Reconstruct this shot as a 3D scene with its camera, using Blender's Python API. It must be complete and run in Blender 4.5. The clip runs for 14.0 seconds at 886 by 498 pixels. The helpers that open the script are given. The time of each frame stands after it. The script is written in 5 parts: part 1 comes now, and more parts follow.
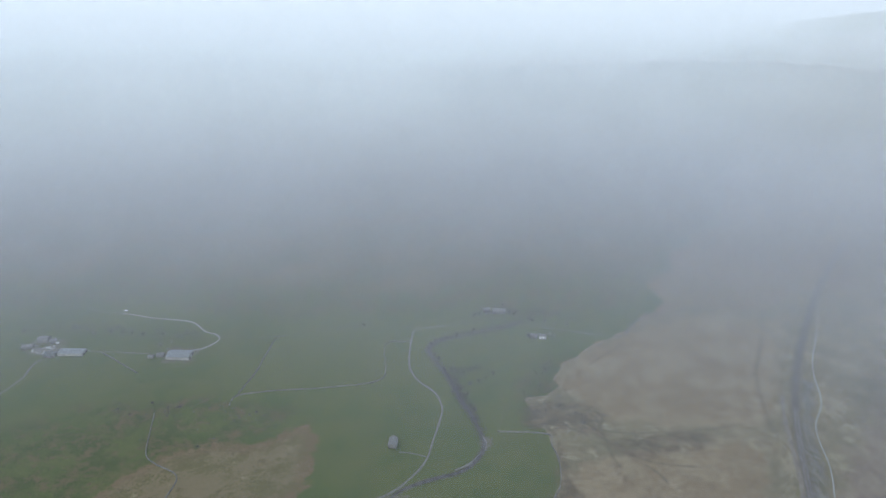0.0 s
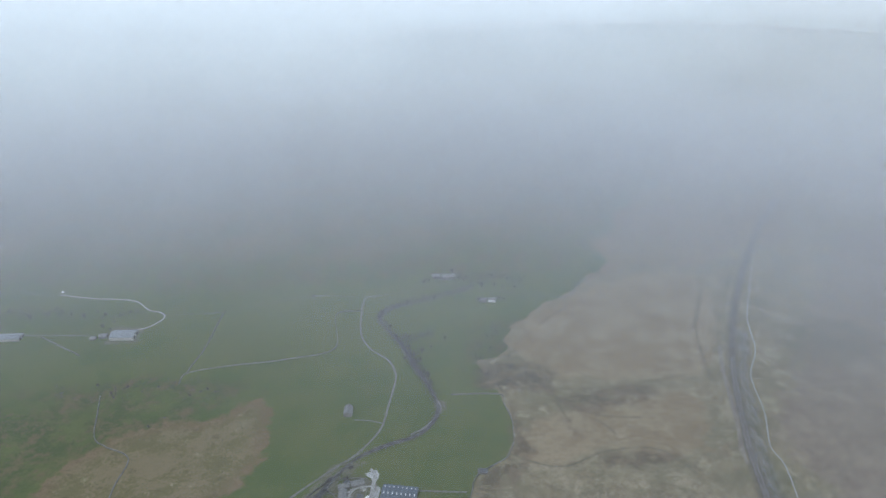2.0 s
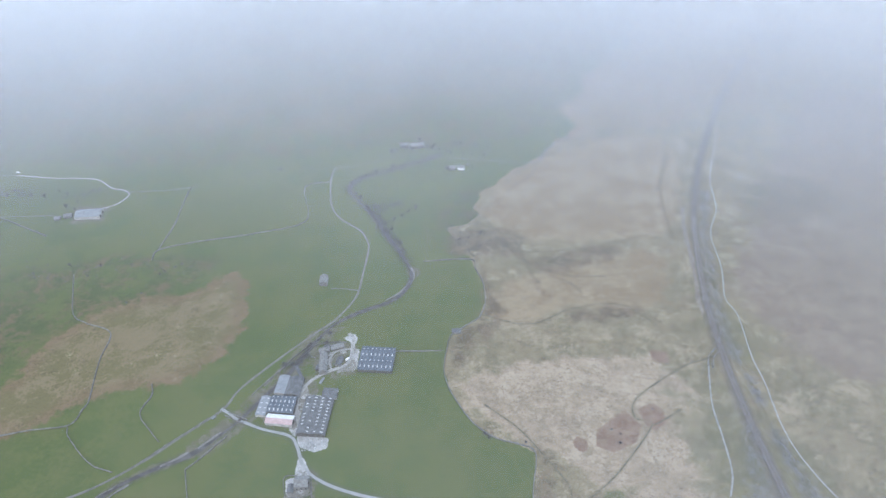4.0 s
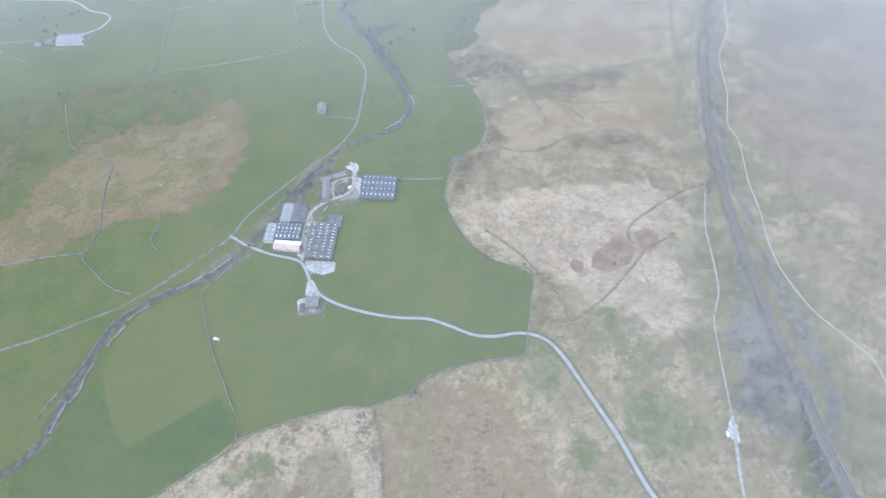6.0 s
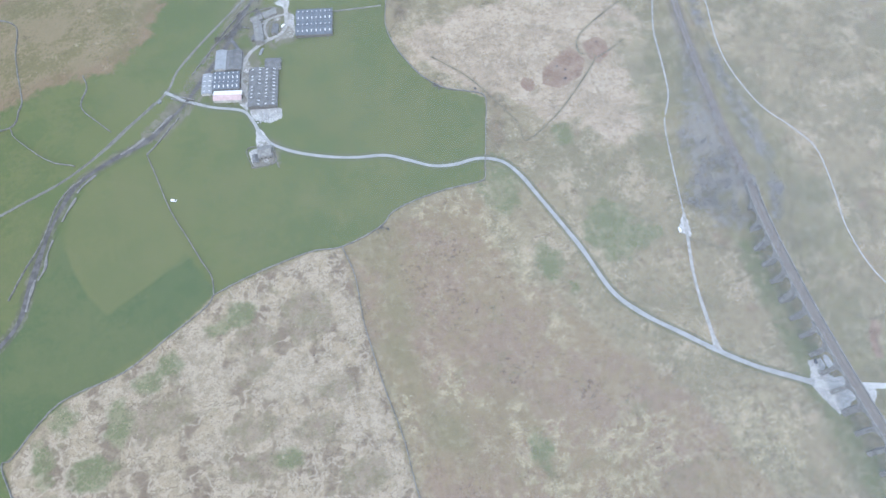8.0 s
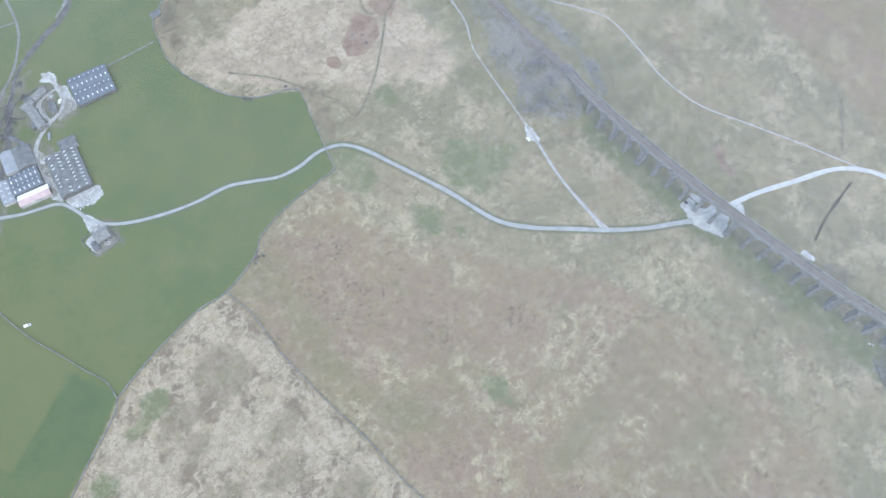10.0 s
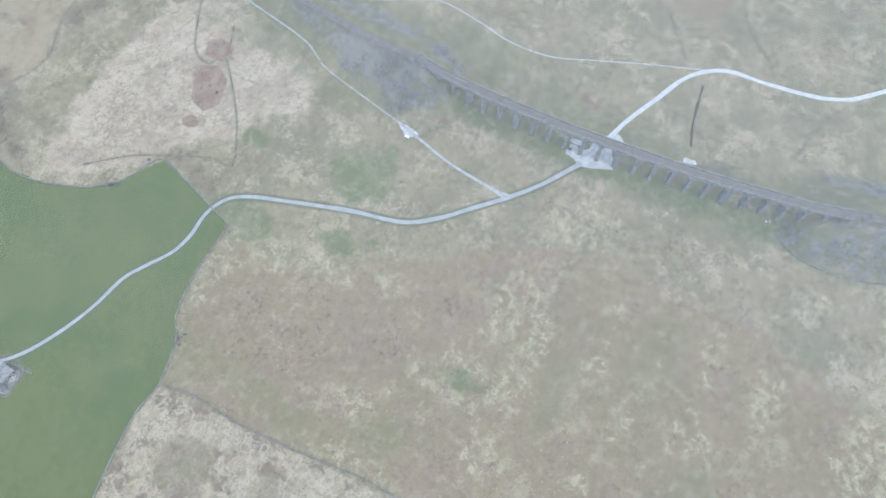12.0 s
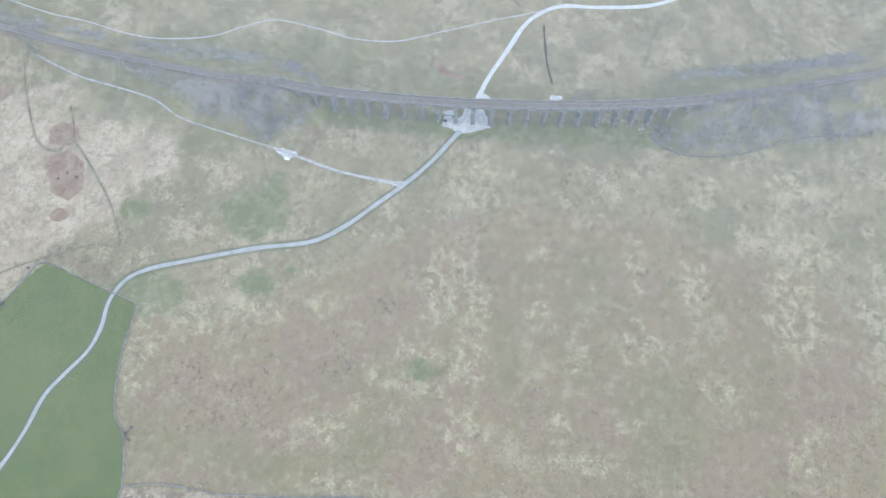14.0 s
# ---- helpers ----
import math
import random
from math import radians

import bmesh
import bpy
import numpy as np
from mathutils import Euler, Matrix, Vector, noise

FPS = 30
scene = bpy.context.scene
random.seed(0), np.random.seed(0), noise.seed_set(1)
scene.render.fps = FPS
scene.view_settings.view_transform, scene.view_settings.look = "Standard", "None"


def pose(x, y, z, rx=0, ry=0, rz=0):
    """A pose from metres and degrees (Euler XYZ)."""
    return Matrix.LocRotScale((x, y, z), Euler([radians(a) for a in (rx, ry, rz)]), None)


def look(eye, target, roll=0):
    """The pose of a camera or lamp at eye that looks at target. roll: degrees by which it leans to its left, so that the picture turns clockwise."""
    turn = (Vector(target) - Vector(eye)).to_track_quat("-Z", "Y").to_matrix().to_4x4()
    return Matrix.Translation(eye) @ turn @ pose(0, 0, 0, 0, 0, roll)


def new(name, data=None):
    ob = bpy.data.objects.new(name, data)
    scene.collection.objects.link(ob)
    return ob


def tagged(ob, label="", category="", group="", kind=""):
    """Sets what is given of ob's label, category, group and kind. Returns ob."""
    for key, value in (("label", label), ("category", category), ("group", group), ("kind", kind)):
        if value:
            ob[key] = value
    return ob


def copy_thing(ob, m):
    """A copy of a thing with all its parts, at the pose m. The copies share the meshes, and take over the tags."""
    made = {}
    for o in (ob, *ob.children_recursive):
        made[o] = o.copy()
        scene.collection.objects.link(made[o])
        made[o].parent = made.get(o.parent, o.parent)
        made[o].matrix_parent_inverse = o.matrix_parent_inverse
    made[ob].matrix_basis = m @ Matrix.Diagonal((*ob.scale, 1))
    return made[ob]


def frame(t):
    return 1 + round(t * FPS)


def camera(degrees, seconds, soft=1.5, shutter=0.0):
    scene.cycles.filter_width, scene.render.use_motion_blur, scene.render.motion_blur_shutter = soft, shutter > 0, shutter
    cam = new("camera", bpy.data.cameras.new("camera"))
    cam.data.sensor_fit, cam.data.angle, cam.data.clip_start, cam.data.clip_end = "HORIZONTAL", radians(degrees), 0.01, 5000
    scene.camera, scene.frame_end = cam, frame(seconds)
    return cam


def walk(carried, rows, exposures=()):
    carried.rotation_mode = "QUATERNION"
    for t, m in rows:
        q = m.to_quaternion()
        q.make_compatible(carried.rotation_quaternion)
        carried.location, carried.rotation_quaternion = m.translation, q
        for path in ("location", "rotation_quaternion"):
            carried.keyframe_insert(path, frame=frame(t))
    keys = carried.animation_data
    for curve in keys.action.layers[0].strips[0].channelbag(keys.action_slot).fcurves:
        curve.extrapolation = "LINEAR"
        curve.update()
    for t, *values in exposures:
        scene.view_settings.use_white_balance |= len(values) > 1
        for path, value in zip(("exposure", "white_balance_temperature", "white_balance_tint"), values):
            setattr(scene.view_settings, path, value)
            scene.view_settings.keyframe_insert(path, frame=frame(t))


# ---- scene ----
# ================= camera =================
CAMERA_DEGREES = 68.27
PATH = [
    (0.0, 0.00, 0.00, 526.06, -0.58, -22.66, 0.06),
    (0.5, -0.26, -0.42, 526.29, -1.18, -24.88, 0.12),
    (1.0, -0.53, -0.82, 526.51, -2.37, -25.49, 0.10),
    (1.5, -0.86, -1.19, 526.66, -3.81, -25.51, 0.09),
    (2.0, -1.27, -1.56, 526.75, -5.63, -25.53, 0.06),
    (2.5, -1.80, -1.99, 526.79, -7.40, -26.66, 0.09),
    (2.7, -2.05, -2.18, 526.80, -8.04, -27.88, 0.05),
    (4.8, -7.82, -5.84, 525.79, -9.24, -42.72, 0.18),
    (5.0, -8.40, -6.29, 525.61, -9.31, -44.21, 0.09),
    (5.5, -9.85, -7.45, 525.17, -9.39, -47.88, 0.06),
    (6.0, -11.27, -8.67, 524.81, -9.48, -51.49, 0.07),
    (6.5, -12.64, -9.95, 524.56, -9.72, -55.11, 0.04),
    (7.0, -13.99, -11.15, 524.40, -11.42, -58.61, 0.06),
    (7.5, -15.24, -12.13, 524.17, -14.28, -62.15, -0.10),
    (8.0, -16.36, -12.83, 523.84, -17.10, -65.68, -0.14),
    (8.2, -16.78, -13.06, 523.70, -18.64, -66.98, -0.24),
    (10.3, -19.20, -9.78, 521.30, -46.84, -67.66, -0.28),
    (10.5, -19.76, -9.32, 521.27, -48.74, -67.62, -0.14),
    (11.0, -21.27, -8.15, 521.22, -53.76, -67.49, -0.07),
    (11.5, -23.13, -6.92, 521.10, -59.23, -67.31, 0.12),
    (12.0, -25.43, -5.58, 520.86, -64.41, -67.17, 0.13),
    (12.5, -28.24, -4.31, 520.73, -69.72, -67.05, 0.29),
    (13.0, -31.45, -3.14, 520.75, -75.26, -66.98, 0.15),
    (13.5, -34.84, -2.12, 520.88, -80.65, -66.94, -0.06),
    (14.0, -38.25, -1.17, 521.02, -85.05, -66.96, -0.12),
]
cam = camera(CAMERA_DEGREES, 14.0, soft=1.5)
walk(cam, [(t, pose(x, y, z, 90 + pitch, 0, yaw) @ pose(0, 0, 0, 0, 0, roll)) for t, x, y, z, yaw, pitch, roll in PATH],
     exposures=[(0.0, 0.13, 6620, 11), (1.0, 0.18, 6620, 11), (2.7, 0.38, 6600, 11), (4.8, 1.2, 6320, 16), (6.5, 1.3, 6270, 15), (8.2, 1.24, 6270, 14.5), (10.3, 1.25, 6290, 12), (13.0, 1.26, 6290, 11), (14.0, 1.27, 6330, 11)])
scene.cycles.transparent_max_bounces = 32

# ================= light =================
SUN_ELEVATION, SUN_TURN = radians(42), radians(200)
world = bpy.data.worlds.new("overcast_sky")
scene.world = world
world.use_nodes = True
wn, wl = world.node_tree.nodes, world.node_tree.links
sky = wn.new("ShaderNodeTexSky")
sky.sky_type, sky.sun_disc = "NISHITA", False
sky.sun_elevation, sky.sun_rotation, sky.dust_density, sky.air_density = SUN_ELEVATION, SUN_TURN, 4.0, 1.0
cloud = wn.new("ShaderNodeMixRGB")
cloud.inputs[0].default_value = 0.86
cloud.inputs[2].default_value = (6.9, 8.5, 10.5, 1)
wl.new(sky.outputs[0], cloud.inputs[1])
wl.new(cloud.outputs[0], wn["Background"].inputs[0])
wn["Background"].inputs[1].default_value = 0.1

sun = new("sun", bpy.data.lights.new("sun", "SUN"))
sun.data.energy, sun.data.angle, sun.data.color = 0.6, radians(30), (1.0, 0.97, 0.92)
sun.matrix_world = look((0, 0, 900), (math.sin(SUN_TURN) * -500, math.cos(SUN_TURN) * -500, 900 - 500 * math.tan(SUN_ELEVATION)))


# ================= materials =================
class Nodes:
    """A small writer of node materials."""

    def __init__(self, name):
        self.mat = bpy.data.materials.new(name)
        self.mat.use_nodes = True
        self.t = self.mat.node_tree
        self.t.nodes.clear()
        self.pos = self.add("ShaderNodeNewGeometry").outputs["Position"]

    def add(self, kind):
        return self.t.nodes.new(kind)

    def put(self, value, socket):
        if isinstance(value, bpy.types.NodeSocket):
            self.t.links.new(value, socket)
        elif isinstance(value, tuple) and len(value) == 3 and socket.type == "RGBA":
            socket.default_value = (*value, 1)
        else:
            socket.default_value = value

    def math(self, op, a, b=0.0, clamp=False):
        n = self.add("ShaderNodeMath")
        n.operation, n.use_clamp = op, clamp
        self.put(a, n.inputs[0]), self.put(b, n.inputs[1])
        return n.outputs[0]

    def mix(self, fac, a, b):
        n = self.add("ShaderNodeMixRGB")
        self.put(fac, n.inputs[0]), self.put(a, n.inputs[1]), self.put(b, n.inputs[2])
        return n.outputs[0]

    def noise(self, size, detail=3.0, rough=0.55, stretch=None, shift=0.0):
        """Noise between about 0 and 1 whose lumps are size metres wide."""
        m = self.add("ShaderNodeMapping")
        self.put(self.pos, m.inputs[0])
        m.inputs["Location"].default_value = (shift, shift * 0.7, 0)
        m.inputs["Scale"].default_value = stretch or (1, 1, 1)
        n = self.add("ShaderNodeTexNoise")
        self.put(m.outputs[0], n.inputs["Vector"])
        n.inputs["Scale"].default_value, n.inputs["Detail"].default_value, n.inputs["Roughness"].default_value = 1 / size, detail, rough
        return n.outputs[0]

    def warped(self, size, bend, detail=2.0, rough=0.5, shift=0.0):
        """Noise whose lumps are bent into winding shapes, bend metres far."""
        off = self.add("ShaderNodeTexNoise")
        self.put(self.pos, off.inputs["Vector"])
        off.inputs["Scale"].default_value, off.inputs["Detail"].default_value = 1 / (size * 1.3), 2.0
        push, move = self.add("ShaderNodeVectorMath"), self.add("ShaderNodeVectorMath")
        push.operation, move.operation = "MULTIPLY_ADD", "ADD"
        self.put(off.outputs["Color"], push.inputs[0])
        push.inputs[1].default_value = (bend, bend, 0)
        push.inputs[2].default_value = (shift, shift * 0.7, 0)
        self.put(self.pos, move.inputs[0]), self.put(push.outputs[0], move.inputs[1])
        n = self.add("ShaderNodeTexNoise")
        self.put(move.outputs[0], n.inputs["Vector"])
        n.inputs["Scale"].default_value, n.inputs["Detail"].default_value, n.inputs["Roughness"].default_value = 1 / size, detail, rough
        return n.outputs[0]

    def step(self, value, low, high):
        """0 below low, 1 above high, smooth between."""
        n = self.add("ShaderNodeMapRange")
        n.interpolation_type = "SMOOTHSTEP"
        self.put(value, n.inputs[0])
        n.inputs[1].default_value, n.inputs[2].default_value = low, high
        return n.outputs[0]

    def attr(self, name):
        n = self.add("ShaderNodeAttribute")
        n.attribute_name = name
        return n.outputs["Fac"]

    def zone(self, name, ragged=8.0, size=14.0, soft=1.7, shift=0.0):
        """1 inside a zone of land, with a ragged edge."""
        rag = self.math("MULTIPLY", self.math("SUBTRACT", self.noise(size, 4, 0.6, shift=shift), 0.5), ragged * 2)
        return self.step(self.math("ADD", self.attr(name), rag), -soft, soft)

    def surface(self, colour, rough=0.9, bump=None, depth=0.1, metal=0.0, spec=0.3):
        p = self.add("ShaderNodeBsdfPrincipled")
        self.put(colour, p.inputs["Base Color"])
        self.put(rough, p.inputs["Roughness"])
        p.inputs["Metallic"].default_value = metal
        p.inputs["Specular IOR Level"].default_value = spec
        if bump is not None:
            b = self.add("ShaderNodeBump")
            b.inputs["Distance"].default_value = depth
            b.inputs["Strength"].default_value = 0.7
            self.put(bump, b.inputs["Height"])
            self.t.links.new(b.outputs[0], p.inputs["Normal"])
        self.out(p.outputs[0])
        return self.mat

    def out(self, socket):
        self.t.links.new(socket, self.add("ShaderNodeOutputMaterial").inputs[0])


def plain(name, colour, rough=0.85, vary=0.25, size=2.0, fine=0.3, metal=0.0, depth=0.02, spec=0.3, per_piece=0.0):
    """Colour with blotches, grain and fine relief."""
    n = Nodes(name)
    dark = tuple(c * (1 - vary) for c in colour)
    light = tuple(min(1, c * (1 + vary)) for c in colour)
    c = n.mix(n.step(n.noise(size, 4), 0.3, 0.7), dark, light)
    c = n.mix(n.math("MULTIPLY", n.step(n.noise(fine, 3), 0.35, 0.75), 0.35), c, tuple(x * 0.6 for x in colour))
    if per_piece:
        r = n.add("ShaderNodeObjectInfo").outputs["Random"]
        c = n.mix(n.math("MULTIPLY", r, per_piece), c, tuple(x * 0.5 for x in colour))
    return n.surface(c, rough, n.noise(fine, 3), depth, metal, spec)


def land_material():
    n = Nodes("land_cover")

    def patches(big, mid, fine, low, high, shift=0.0, grain=0.36):
        """Clustered patches with ragged, grainy edges at three scales."""
        v = n.math("ADD", n.math("MULTIPLY", n.noise(big, 2, shift=shift), (1 - grain) * 0.56), n.math("MULTIPLY", n.noise(mid, 4, 0.65, shift=shift + 7), (1 - grain) * 0.44))
        v = n.math("ADD", v, n.math("MULTIPLY", n.noise(fine, 4, 0.7, shift=shift + 3), grain))
        return n.step(v, low, high)

    def some(amount, mask):
        return n.math("MULTIPLY", mask, amount)

    def veins(size, width, shift=0.0):
        """Thin winding lines, such as peat edges and old drains."""
        off = n.math("ABSOLUTE", n.math("SUBTRACT", n.noise(size, 3, 0.6, shift=shift), 0.5))
        return n.math("SUBTRACT", 1.0, n.step(off, width * 0.4, width))

    fine = n.noise(1.6, 4, 0.7)
    # improved pasture
    green = n.mix(patches(120, 30, 5, 0.461, 0.538), (0.079, 0.104, 0.034), (0.100, 0.116, 0.040))
    green = n.mix(some(0.5, patches(45, 12, 2.5, 0.531, 0.589, 20)), green, (0.114, 0.119, 0.050))
    green = n.mix(some(0.3, n.step(fine, 0.45, 0.8)), green, (0.074, 0.090, 0.033))
    green = n.mix(some(0.35, patches(25, 5, 1.5, 0.621, 0.659, 44)), green, (0.150, 0.140, 0.070))
    green = n.mix(some(0.85, n.zone("damp", 2.5, 12, 2.0, 17)), green, n.mix(patches(50, 14, 3, 0.46, 0.54, 18), (0.056, 0.088, 0.032), (0.070, 0.098, 0.037)))
    green = n.mix(some(0.5, n.zone("mown", 2, 10, 1.5)), green, (0.116, 0.124, 0.050))
    green = n.mix(some(0.4, patches(110, 45, 5, 0.460, 0.560, 120, 0.2)), green, (0.112, 0.120, 0.048))
    weed = n.mix(patches(22, 7, 2, 0.484, 0.526, 15), (0.072, 0.088, 0.034), (0.128, 0.102, 0.058))
    green = n.mix(some(0.9, n.math("MULTIPLY", n.zone("rough", 30, 40, 14), patches(40, 9, 2, 0.457, 0.523, 70))), green, weed)
    # bleached moor grass
    straw = n.mix(patches(60, 16, 4, 0.461, 0.538, 5), (0.222, 0.184, 0.112), (0.178, 0.156, 0.094))
    straw = n.mix(some(0.8, patches(38, 11, 2.6, 0.521, 0.559, 31)), straw, (0.310, 0.258, 0.176))
    straw = n.mix(some(0.6, patches(30, 8, 2, 0.568, 0.602, 63)), straw, (0.205, 0.138, 0.096))
    straw = n.mix(some(0.3, n.step(n.noise(1.6, 4, 0.7, shift=9), 0.52, 0.70)), straw, (0.105, 0.088, 0.056))
    pale = n.mix(patches(40, 15, 3, 0.474, 0.526, 12, 0.16), (0.350, 0.284, 0.202), (0.296, 0.237, 0.165))
    pale = n.mix(some(0.4, patches(36, 18, 4, 0.490, 0.560, 94, 0.25)), pale, (0.215, 0.168, 0.122))
    pale = n.mix(some(0.6, patches(30, 12, 2, 0.535, 0.580, 88, 0.18)), pale, (0.395, 0.335, 0.248))
    pale = n.mix(some(0.4, patches(30, 9, 1.6, 0.575, 0.610, 41, 0.25)), pale, (0.170, 0.138, 0.086))
    pale = n.mix(some(0.25, n.step(n.noise(1.7, 4, 0.7, shift=77), 0.5, 0.7)), pale, (0.17, 0.135, 0.09))
    pale = n.mix(some(0.4, n.math("MULTIPLY", veins(19, 0.022, 14), patches(30, 10, 3, 0.452, 0.508, 6))), pale, (0.150, 0.105, 0.070))
    straw = n.mix(some(0.5, n.math("MULTIPLY", veins(24, 0.020, 57), patches(34, 12, 3, 0.472, 0.528, 49))), straw, (0.120, 0.092, 0.060))
    swirl = n.warped(21, 26, 3, 0.55, 11)
    hay = n.mix(n.step(swirl, 0.41, 0.56), (0.168, 0.130, 0.090), (0.284, 0.231, 0.156))
    hay = n.mix(some(0.8, n.step(n.warped(17, 20, 3, 0.6, 47), 0.53, 0.63)), hay, (0.338, 0.284, 0.205))
    hay = n.mix(some(0.6, n.step(n.warped(15, 14, 4, 0.65, 71), 0.57, 0.64)), hay, (0.172, 0.150, 0.088))
    ridge = n.math("ABSOLUTE", n.math("SUBTRACT", n.warped(24, 22, 3, 0.6, 29), 0.5))
    hay = n.mix(some(0.65, n.math("SUBTRACT", 1.0, n.step(ridge, 0.010, 0.045))), hay, (0.352, 0.298, 0.220))
    scar = n.math("ABSOLUTE", n.math("SUBTRACT", n.warped(30, 24, 4, 0.65, 83), 0.48))
    hay = n.mix(some(0.6, n.math("SUBTRACT", 1.0, n.step(scar, 0.003, 0.011))), hay, (0.120, 0.088, 0.060))
    hay = n.mix(some(0.75, n.zone("hay_pale", 10, 8, 2.5, 61)), hay, n.mix(patches(9, 3, 1.2, 0.46, 0.54, 62), (0.262, 0.213, 0.146), (0.352, 0.300, 0.222)))
    hay = n.mix(some(0.8, n.zone("hay_dark", 12, 9, 3.5, 64)), hay, n.mix(patches(12, 4, 1.4, 0.46, 0.54, 68), (0.160, 0.142, 0.082), (0.212, 0.166, 0.118)))
    hay = n.mix(some(0.45, n.step(n.noise(1.5, 4, 0.7, shift=27), 0.52, 0.66)), hay, (0.150, 0.118, 0.078))
    # smooth tan bent grass with small dark hags
    bent = n.mix(patches(90, 28, 5, 0.455, 0.545, 34, 0.25), (0.228, 0.173, 0.103), (0.270, 0.213, 0.134))
    bent = n.mix(some(0.55, patches(44, 9, 1.8, 0.560, 0.590, 38)), bent, (0.140, 0.108, 0.068))
    bent = n.mix(some(0.5, patches(50, 12, 2.2, 0.560, 0.600, 58, 0.3)), bent, (0.345, 0.285, 0.198))
    bent = n.mix(some(0.5, n.step(n.noise(2.0, 4, 0.7, shift=91), 0.55, 0.68)), bent, (0.150, 0.122, 0.074))
    heath = n.mix(patches(75, 20, 5, 0.461, 0.538, 13), (0.212, 0.154, 0.104), (0.216, 0.166, 0.098))
    heath = n.mix(some(0.6, patches(150, 45, 6, 0.480, 0.540, 99, 0.2)), heath, (0.190, 0.153, 0.086))
    heath = n.mix(n.math("MULTIPLY", n.math("MULTIPLY", n.attr("tufts"), 0.4), patches(48, 13, 2.4, 0.546, 0.580, 51)), heath, (0.330, 0.278, 0.186))
    heath = n.mix(some(0.6, patches(30, 9, 1.8, 0.555, 0.580, 91)), heath, (0.162, 0.148, 0.080))
    heath = n.mix(some(0.7, patches(36, 7, 1.8, 0.597, 0.618, 25)), heath, (0.082, 0.060, 0.044))
    heath = n.mix(some(0.4, n.step(n.noise(2.2, 4, 0.7, shift=3), 0.56, 0.66)), heath, (0.100, 0.074, 0.050))
    heath = n.mix(some(0.2, n.step(n.noise(2.6, 4, 0.7, shift=37), 0.56, 0.64)), heath, (0.275, 0.232, 0.150))
    heath = n.mix(some(0.45, n.math("MULTIPLY", veins(15, 0.018, 83), patches(40, 9, 2, 0.492, 0.548, 65))), heath, (0.090, 0.065, 0.048))
    heath = n.mix(some(0.7, n.zone("olive", 26, 20, 10, 46)), heath, n.mix(patches(26, 7, 2, 0.46, 0.54, 48), (0.158, 0.140, 0.074), (0.190, 0.164, 0.094)))
    heath = n.mix(some(0.5, n.math("MULTIPLY", n.zone("hags", 12, 8, 4, 45), n.step(n.warped(5, 6, 3, 0.6, 42), 0.54, 0.60))), heath, (0.082, 0.060, 0.046))
    island = n.mix(patches(40, 10, 3, 0.464, 0.526, 8), (0.134, 0.118, 0.056), (0.182, 0.145, 0.083))
    island = n.mix(some(0.55, patches(24, 8, 2, 0.578, 0.612, 2)), island, (0.330, 0.275, 0.170))
    island = n.mix(some(0.6, patches(16, 6, 1.6, 0.560, 0.590, 72)), island, (0.085, 0.078, 0.040))
    rim = n.math("SUBTRACT", 1.0, n.step(n.math("ADD", n.attr("island"), n.math("MULTIPLY", n.noise(18, 4, 0.6, shift=5), 40)), 20, 46))
    island = n.mix(some(0.45, rim), island, (0.158, 0.100, 0.064))
    moor = n.mix(n.zone("pale", 22, 18, 6, 4), straw, pale)
    moor = n.mix(n.zone("bent", 22, 26, 7, 14), moor, bent)
    moor = n.mix(n.zone("hay", 3, 8, 1.5, 24), moor, hay)
    moor = n.mix(n.zone("heath", 20, 26, 8, 8), moor, heath)
    moor = n.mix(some(0.75, n.zone("mauve", 40, 40, 18, 35)), moor, n.mix(patches(60, 18, 4, 0.46, 0.54, 22), (0.186, 0.142, 0.110), (0.230, 0.181, 0.140)))
    moor = n.mix(some(0.45, n.zone("burnt", 45, 50, 26, 28)), moor, n.mix(patches(40, 12, 3, 0.46, 0.54, 26), (0.092, 0.086, 0.054), (0.130, 0.112, 0.074)))
    shaggy = n.math("MULTIPLY", n.zone("brown", 18, 18, 7, 18), patches(18, 6, 2, 0.430, 0.500, 55))
    dark_scrub = n.mix(patches(20, 6, 2, 0.481, 0.539, 9), (0.098, 0.082, 0.054), (0.175, 0.132, 0.088))
    moor = n.mix(n.math("MULTIPLY", some(0.8, n.zone("drift", 20, 12, 5, 52)), n.step(n.warped(9, 14, 6, 0.76, 53), 0.485, 0.530)), moor, n.mix(patches(7, 2.4, 1.0, 0.47, 0.53, 54), (0.338, 0.290, 0.186), (0.240, 0.206, 0.124)))
    lush = n.mix(patches(22, 6, 2, 0.484, 0.546, 30), (0.116, 0.132, 0.062), (0.176, 0.168, 0.094))
    sward = n.mix(patches(30, 9, 2.4, 0.470, 0.530, 43), (0.128, 0.126, 0.070), (0.168, 0.152, 0.086))
    moor = n.mix(some(0.7, n.math("MULTIPLY", n.zone("sward", 26, 22, 9, 56), patches(40, 11, 2.6, 0.400, 0.480, 32))), moor, n.mix(some(0.5, patches(30, 9, 2, 0.53, 0.57, 39)), sward, (0.178, 0.166, 0.062)))
    moor = n.mix(some(0.9, n.math("MULTIPLY", n.zone("lush", 11, 12, 3.5, 2), patches(34, 9, 2.2, 0.370, 0.440, 33))), moor, lush)
    moor = n.mix(some(0.5, n.zone("cracks", 2.4, 7, 1.6, 6)), moor, (0.120, 0.106, 0.066))
    moor = n.mix(some(0.75, n.zone("scrub", 14, 16, 6, 1)), moor, n.mix(patches(26, 8, 2, 0.464, 0.526, 19), (0.125, 0.122, 0.078), (0.196, 0.184, 0.176)))
